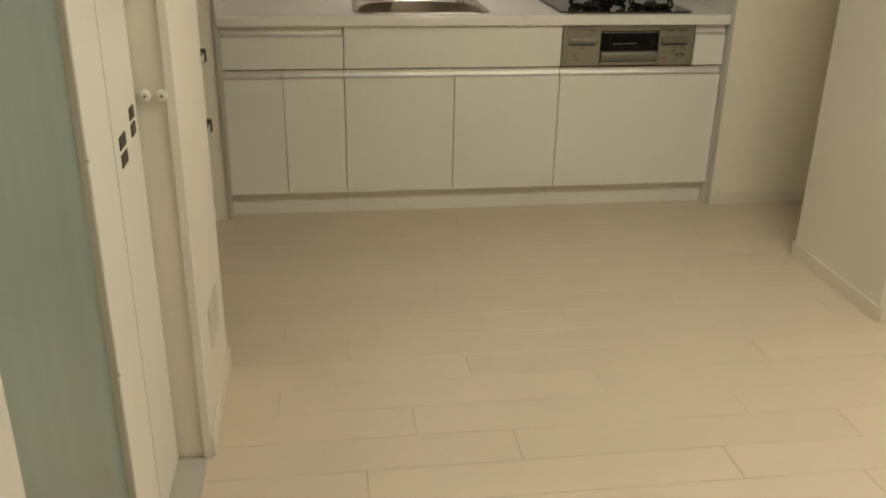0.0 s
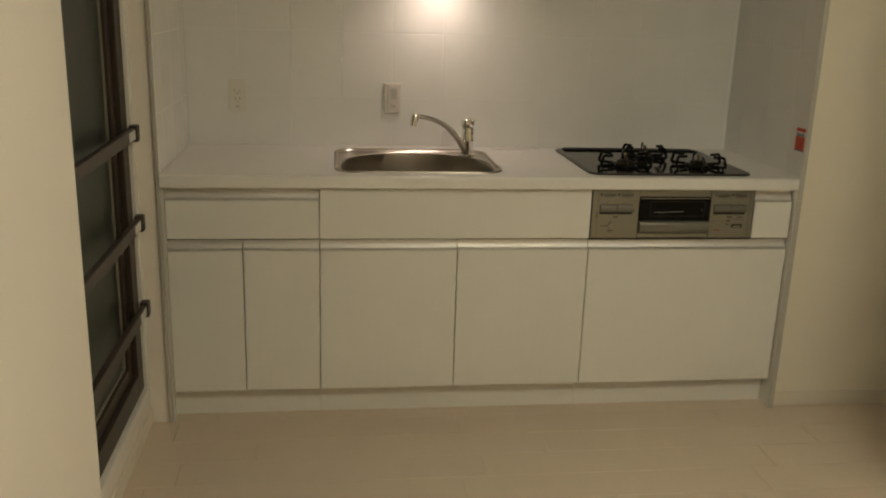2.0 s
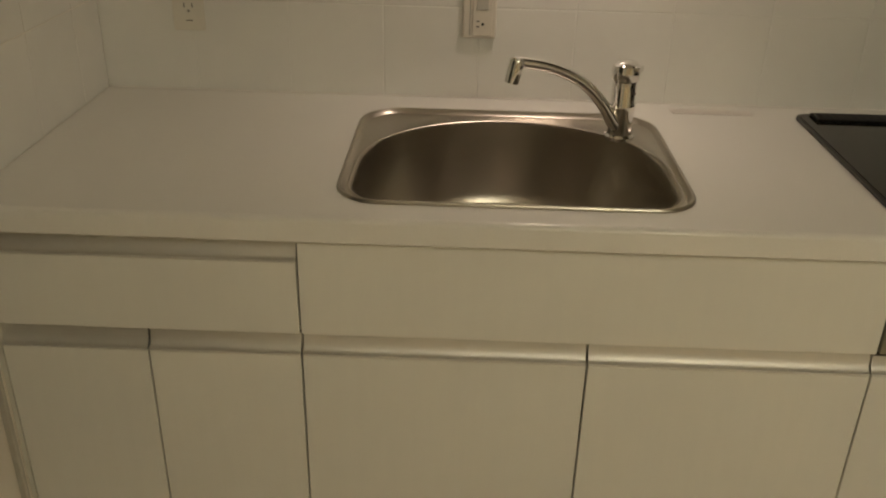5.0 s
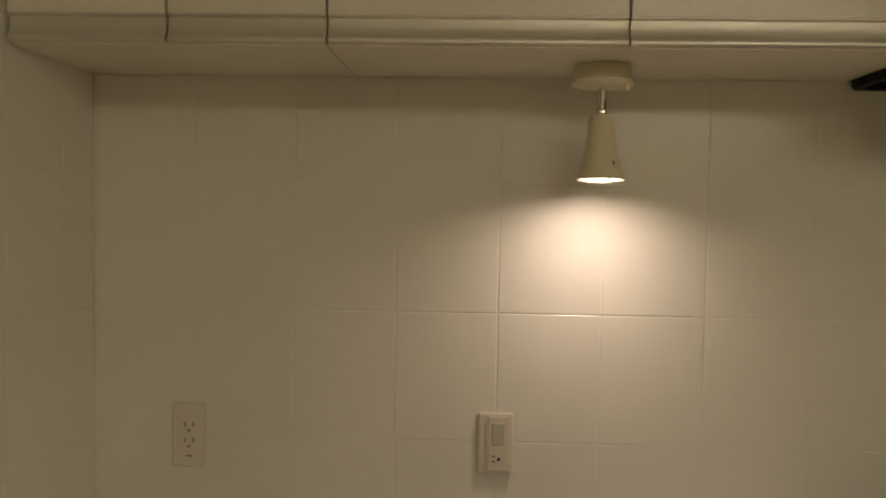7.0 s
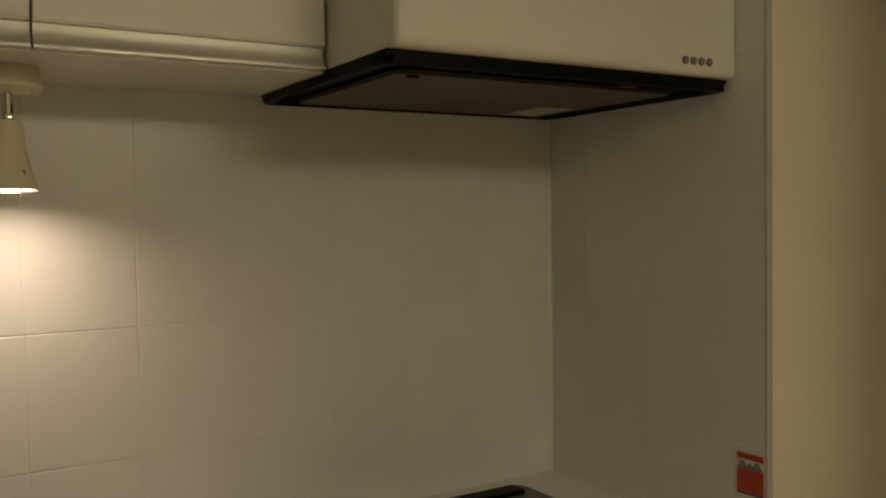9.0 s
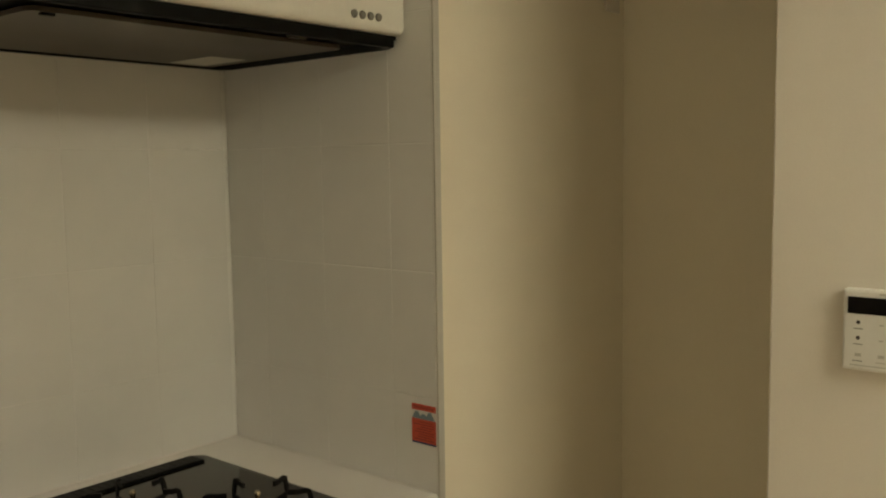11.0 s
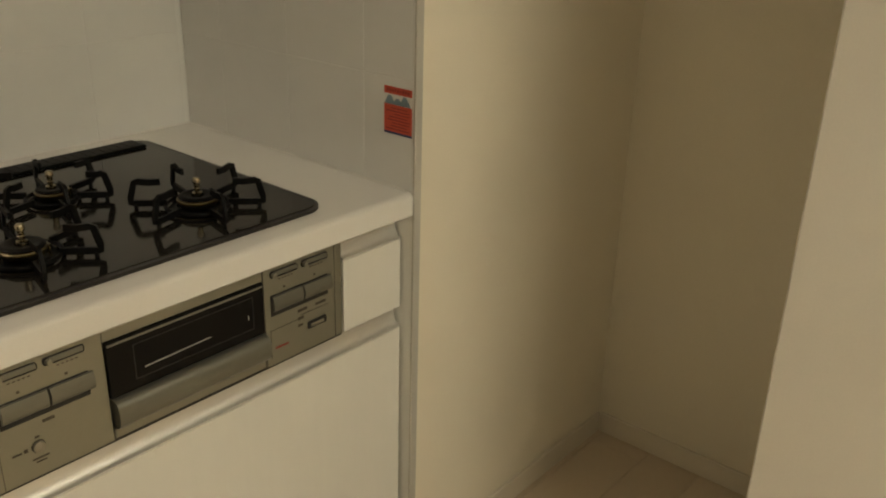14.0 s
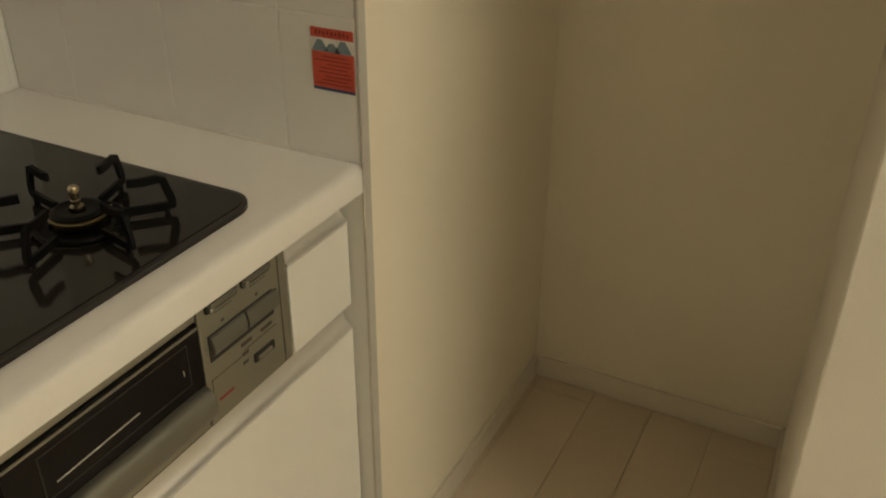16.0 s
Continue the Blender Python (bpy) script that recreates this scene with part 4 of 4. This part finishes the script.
part("earth_hole", add_lathe(bmesh.new(), ((0.0032, 0), (0.0032, 0.0009), (0.0, 0.0009)), (0.894, OY - 0.0109, 1.0625), 10, Matrix.Rotation(radians(90), 3, "X")), DARK, flap)

# ---- red care label on the side tiles ----
st = thing("warning_sticker", (NICHE_R - 0.001, 0.01, 1.04), "small red and blue-grey warning sticker on the side tiles", "sticker")
SXF = NICHE_R - 0.0012
part("red_field", box(SXF - 0.0008, SXF, -0.020, 0.044, 1.0005, 1.048), RED, st, "red lower field")
part("white_field", box(SXF - 0.0008, SXF, -0.018, 0.042, 1.048, 1.066), PAPER, st)
part("red_heading", box(SXF - 0.0008, SXF, -0.020, 0.044, 1.066, 1.0785), RED, st)
part("blue_strip", box(SXF - 0.0008, SXF, -0.020, 0.044, 0.9965, 1.0005), BLUE, st)
for k, (c, h) in enumerate(((0.030, 0.015), (0.012, 0.011), (-0.005, 0.016))):
    bm = bmesh.new()
    add_prism(bm, [(c - 0.013, 1.0485), (c + 0.013, 1.0485), (c + 0.004, 1.0485 + h), (c - 0.003, 1.0485 + h)], "x", SXF - 0.0014, SXF - 0.0008)
    part("pictogram", bm, TEAL, st)
for k in range(9):
    part("print_bar", box(SXF - 0.0012, SXF - 0.0008, -0.014 + k * 0.0060, -0.014 + k * 0.0060 + 0.0034, 1.0695 + 0.0010 * (k % 2), 1.0745 + 0.0008 * (k % 3)), RED_INK, st)
for k in range(8):
    part("print_bar", box(SXF - 0.0012, SXF - 0.0008, -0.015 + 0.005 * (k % 3 == 1), 0.039 - 0.007 * (k % 3) - 0.004 * (k % 2), 1.0050 + k * 0.0052, 1.0066 + k * 0.0052), RED_INK, st)

# ---- water heater control on the partition ----
RX = 2.446
ctl = thing("heater_control", (RX, -0.807, 1.30), "white water-heater control panel with a dark display", "control panel")
part("housing", box(RX - 0.020, RX - 0.0003, -0.869, -0.755, 1.238, 1.364, 0.004), PLASTIC, ctl)
part("display", box(RX - 0.0212, RX - 0.0195, -0.863, -0.762, 1.326, 1.352, 0.0004), BLACK_GLASS, ctl, "unlit black display")
part("name_plate", box(RX - 0.0206, RX - 0.0198, -0.822, -0.807, 1.3565, 1.3590), PLASTIC_GREY, ctl)
for r, z in enumerate((1.308, 1.284, 1.258)):
    for c, y in enumerate((-0.778, -0.811, -0.845)):
        key = part("key", box(RX - 0.0203, RX - 0.0195, y - 0.014, y + 0.014, z - 0.010, z + 0.011), PLASTIC, ctl)
        if c == 0 and r < 2:
            part("key_mark", add_lathe(bmesh.new(), ((0.003, 0), (0.003, 0.0006), (0, 0.0006)), (RX - 0.0203, y, z + 0.005), 12, Matrix.Rotation(radians(-90), 3, "Y")), BROWN_DARK, key)
        elif c == 1 and r < 2:
            part("key_mark", box(RX - 0.0207, RX - 0.0202, y - 0.003, y + 0.003, z + 0.002, z + 0.004), PLASTIC_GREY, key)
        else:
            part("key_mark", box(RX - 0.0207, RX - 0.0202, y - 0.005, y + 0.004, z + 0.002, z + 0.007), PLASTIC_GREY, key)
        if not (c == 1 and r < 2):
            part("print_bar", box(RX - 0.0207, RX - 0.0202, y - 0.007, y + 0.007, z - 0.0055, z - 0.0042), INK if c == 0 else PLASTIC_GREY, key)
part("print_bar", box(RX - 0.0206, RX - 0.0198, -0.855, -0.767, 1.2455, 1.2470), PLASTIC_GREY, ctl)

# small outlet plate high in the alcove corner
hk = thing("alcove_outlet", (3.055, -0.004, 2.0), "small beige outlet plate high in the alcove", "outlet")
part("cover", box(3.020, 3.090, -0.0065, -0.0005, 1.945, 2.065, 0.002), IVORY, hk)
part("socket", box(3.042, 3.068, -0.0080, -0.0062, 1.975, 2.035, 0.001), PLASTIC, hk)

# ---- long ceiling lamp of the living room ----
LX0, LX1, LY0, LY1 = 1.30, 2.36, -2.62, -2.10
cl = thing("ceiling_lamp", ((LX0 + LX1) / 2, (LY0 + LY1) / 2, TOP), "long white ceiling lamp, switched on", "lamp")
part("base", box((LX0 + LX1) / 2 - 0.25, (LX0 + LX1) / 2 + 0.25, (LY0 + LY1) / 2 - 0.09, (LY0 + LY1) / 2 + 0.09, TOP - 0.052, TOP - 0.0005, 0.004), PLASTIC, cl)
bm = bmesh.new()
add_prism(bm, [(LY0 + 0.02, TOP - 0.053), (LY0, TOP - 0.075), (LY0 + 0.01, TOP - 0.105), (LY0 + 0.06, TOP - 0.128), ((LY0 + LY1) / 2, TOP - 0.136), (LY1 - 0.06, TOP - 0.128), (LY1 - 0.01, TOP - 0.105), (LY1, TOP - 0.075), (LY1 - 0.02, TOP - 0.053)], "x", LX0, LX1)
part("diffuser", bm, LAMP_GLASS, cl, "glowing milky diffuser")

# ---- tiles ----
TX, GAP = 0.2025, 0.0016
tile_mesh = {}


def tile(parent, axis, at, u0, u1, z0, z1):
    """One glazed tile with softened edges on the wall plane; u runs along the wall."""
    key = (axis, round(u1 - u0, 4), round(z1 - z0, 4))
    if key not in tile_mesh:
        a, b, d, e = (u1 - u0 - GAP) / 2, (z1 - z0 - GAP) / 2, 0.0012, 0.0019
        bm = bmesh.new()
        rings = []
        for s, depth in ((0.0, d), (0.0, 0.0007), (0.4 * e, 0.0002), (e, 0.0)):
            rings.append([bm.verts.new((p * (a - s), depth, q * (b - s)) if axis == "y" else (depth, p * (a - s), q * (b - s))) for p, q in ((-1, -1), (1, -1), (1, 1), (-1, 1))])
        for r0, r1 in zip(rings, rings[1:]):
            for i in range(4):
                bm.faces.new((r0[i], r0[(i + 1) % 4], r1[(i + 1) % 4], r1[i]))
        bm.faces.new(rings[-1])
        bmesh.ops.recalc_face_normals(bm, faces=bm.faces)
        me = bpy.data.meshes.new("tile")
        bm.to_mesh(me)
        bm.free()
        me.materials.append(TILE)
        tile_mesh[key] = me
    ob = new("tile", tile_mesh[key])
    ob.parent = parent
    ob.location = ((u0 + u1) / 2, at, (z0 + z1) / 2) if axis == "y" else (at, (u0 + u1) / 2, (z0 + z1) / 2)
    return ob


ZS = (0.8995, 1.094, 1.350, 1.606, 1.862, 2.118, 2.374)
for k in range(11):
    for z0, z1 in zip(ZS, ZS[1:]):
        if z0 > 1.8 and k < 6:
            continue
        tile(wall_back, "y", BACK, 0.0775 + TX * k, 0.0775 + TX * (k + 1), z0, z1)
YS = (-0.022, 0.095, 0.2975, 0.500, 0.630)
for y0, y1 in zip(YS, YS[1:]):
    for z0, z1 in zip(ZS, ZS[1:]):
        tile(wall_side_right, "x", NICHE_R, y0, y1, z0, z1)
        if z0 < 1.8:
            ob = tile(wall_side_left, "x", NICHE_L, max(y0, -0.005), y1, z0, z1)
            ob.rotation_euler = (0, 0, math.pi)

# ---- floor planks ----
PITCH, LONG, PH = 0.145, 0.990, 0.0045
OFFSETS = {3: 0.947, 6: 0.345, 7: 0.556, 8: 0.938, 9: 0.341, 10: 0.731, 11: 0.015, 12: 0.582}
rng = random.Random(4)
plank_mesh = {}


def plank(x0, x1, y0, y1):
    key = (round(x1 - x0, 4), round(y1 - y0, 4))
    if key not in plank_mesh:
        a, b, e = (x1 - x0) / 2 - 0.0006, (y1 - y0) / 2 - 0.0005, 0.0009
        bm = bmesh.new()
        rings = [[bm.verts.new((p * (a - s), q * (b - s), z)) for p, q in ((-1, -1), (1, -1), (1, 1), (-1, 1))] for s, z in ((0, -PH), (0, -0.0009), (e, 0.0))]
        for r0, r1 in zip(rings, rings[1:]):
            for i in range(4):
                bm.faces.new((r0[i], r0[(i + 1) % 4], r1[(i + 1) % 4], r1[i]))
        bm.faces.new(rings[-1])
        bmesh.ops.recalc_face_normals(bm, faces=bm.faces)
        me = bpy.data.meshes.new("plank")
        bm.to_mesh(me)
        bm.free()
        me.materials.append(PLANK)
        plank_mesh[key] = me
    ob = new("plank", plank_mesh[key])
    ob.parent = floor
    ob.location = ((x0 + x1) / 2, (y0 + y1) / 2, 0)


for r in range(-2, 42):
    y1 = -0.165 - PITCH * r
    y0 = y1 - PITCH
    y1 = min(y1, 0.07)
    if y1 - y0 < 0.02:
        continue
    end = OFFSETS.get(r, rng.random() * LONG) % LONG - LONG
    while end < ROOM_X:
        a, b = max(end, -0.02), min(end + LONG, 3.13 if y0 > -0.63 else ROOM_X)
        if b - a > 0.03:
            plank(a, b, y0, y1)
        end += LONG
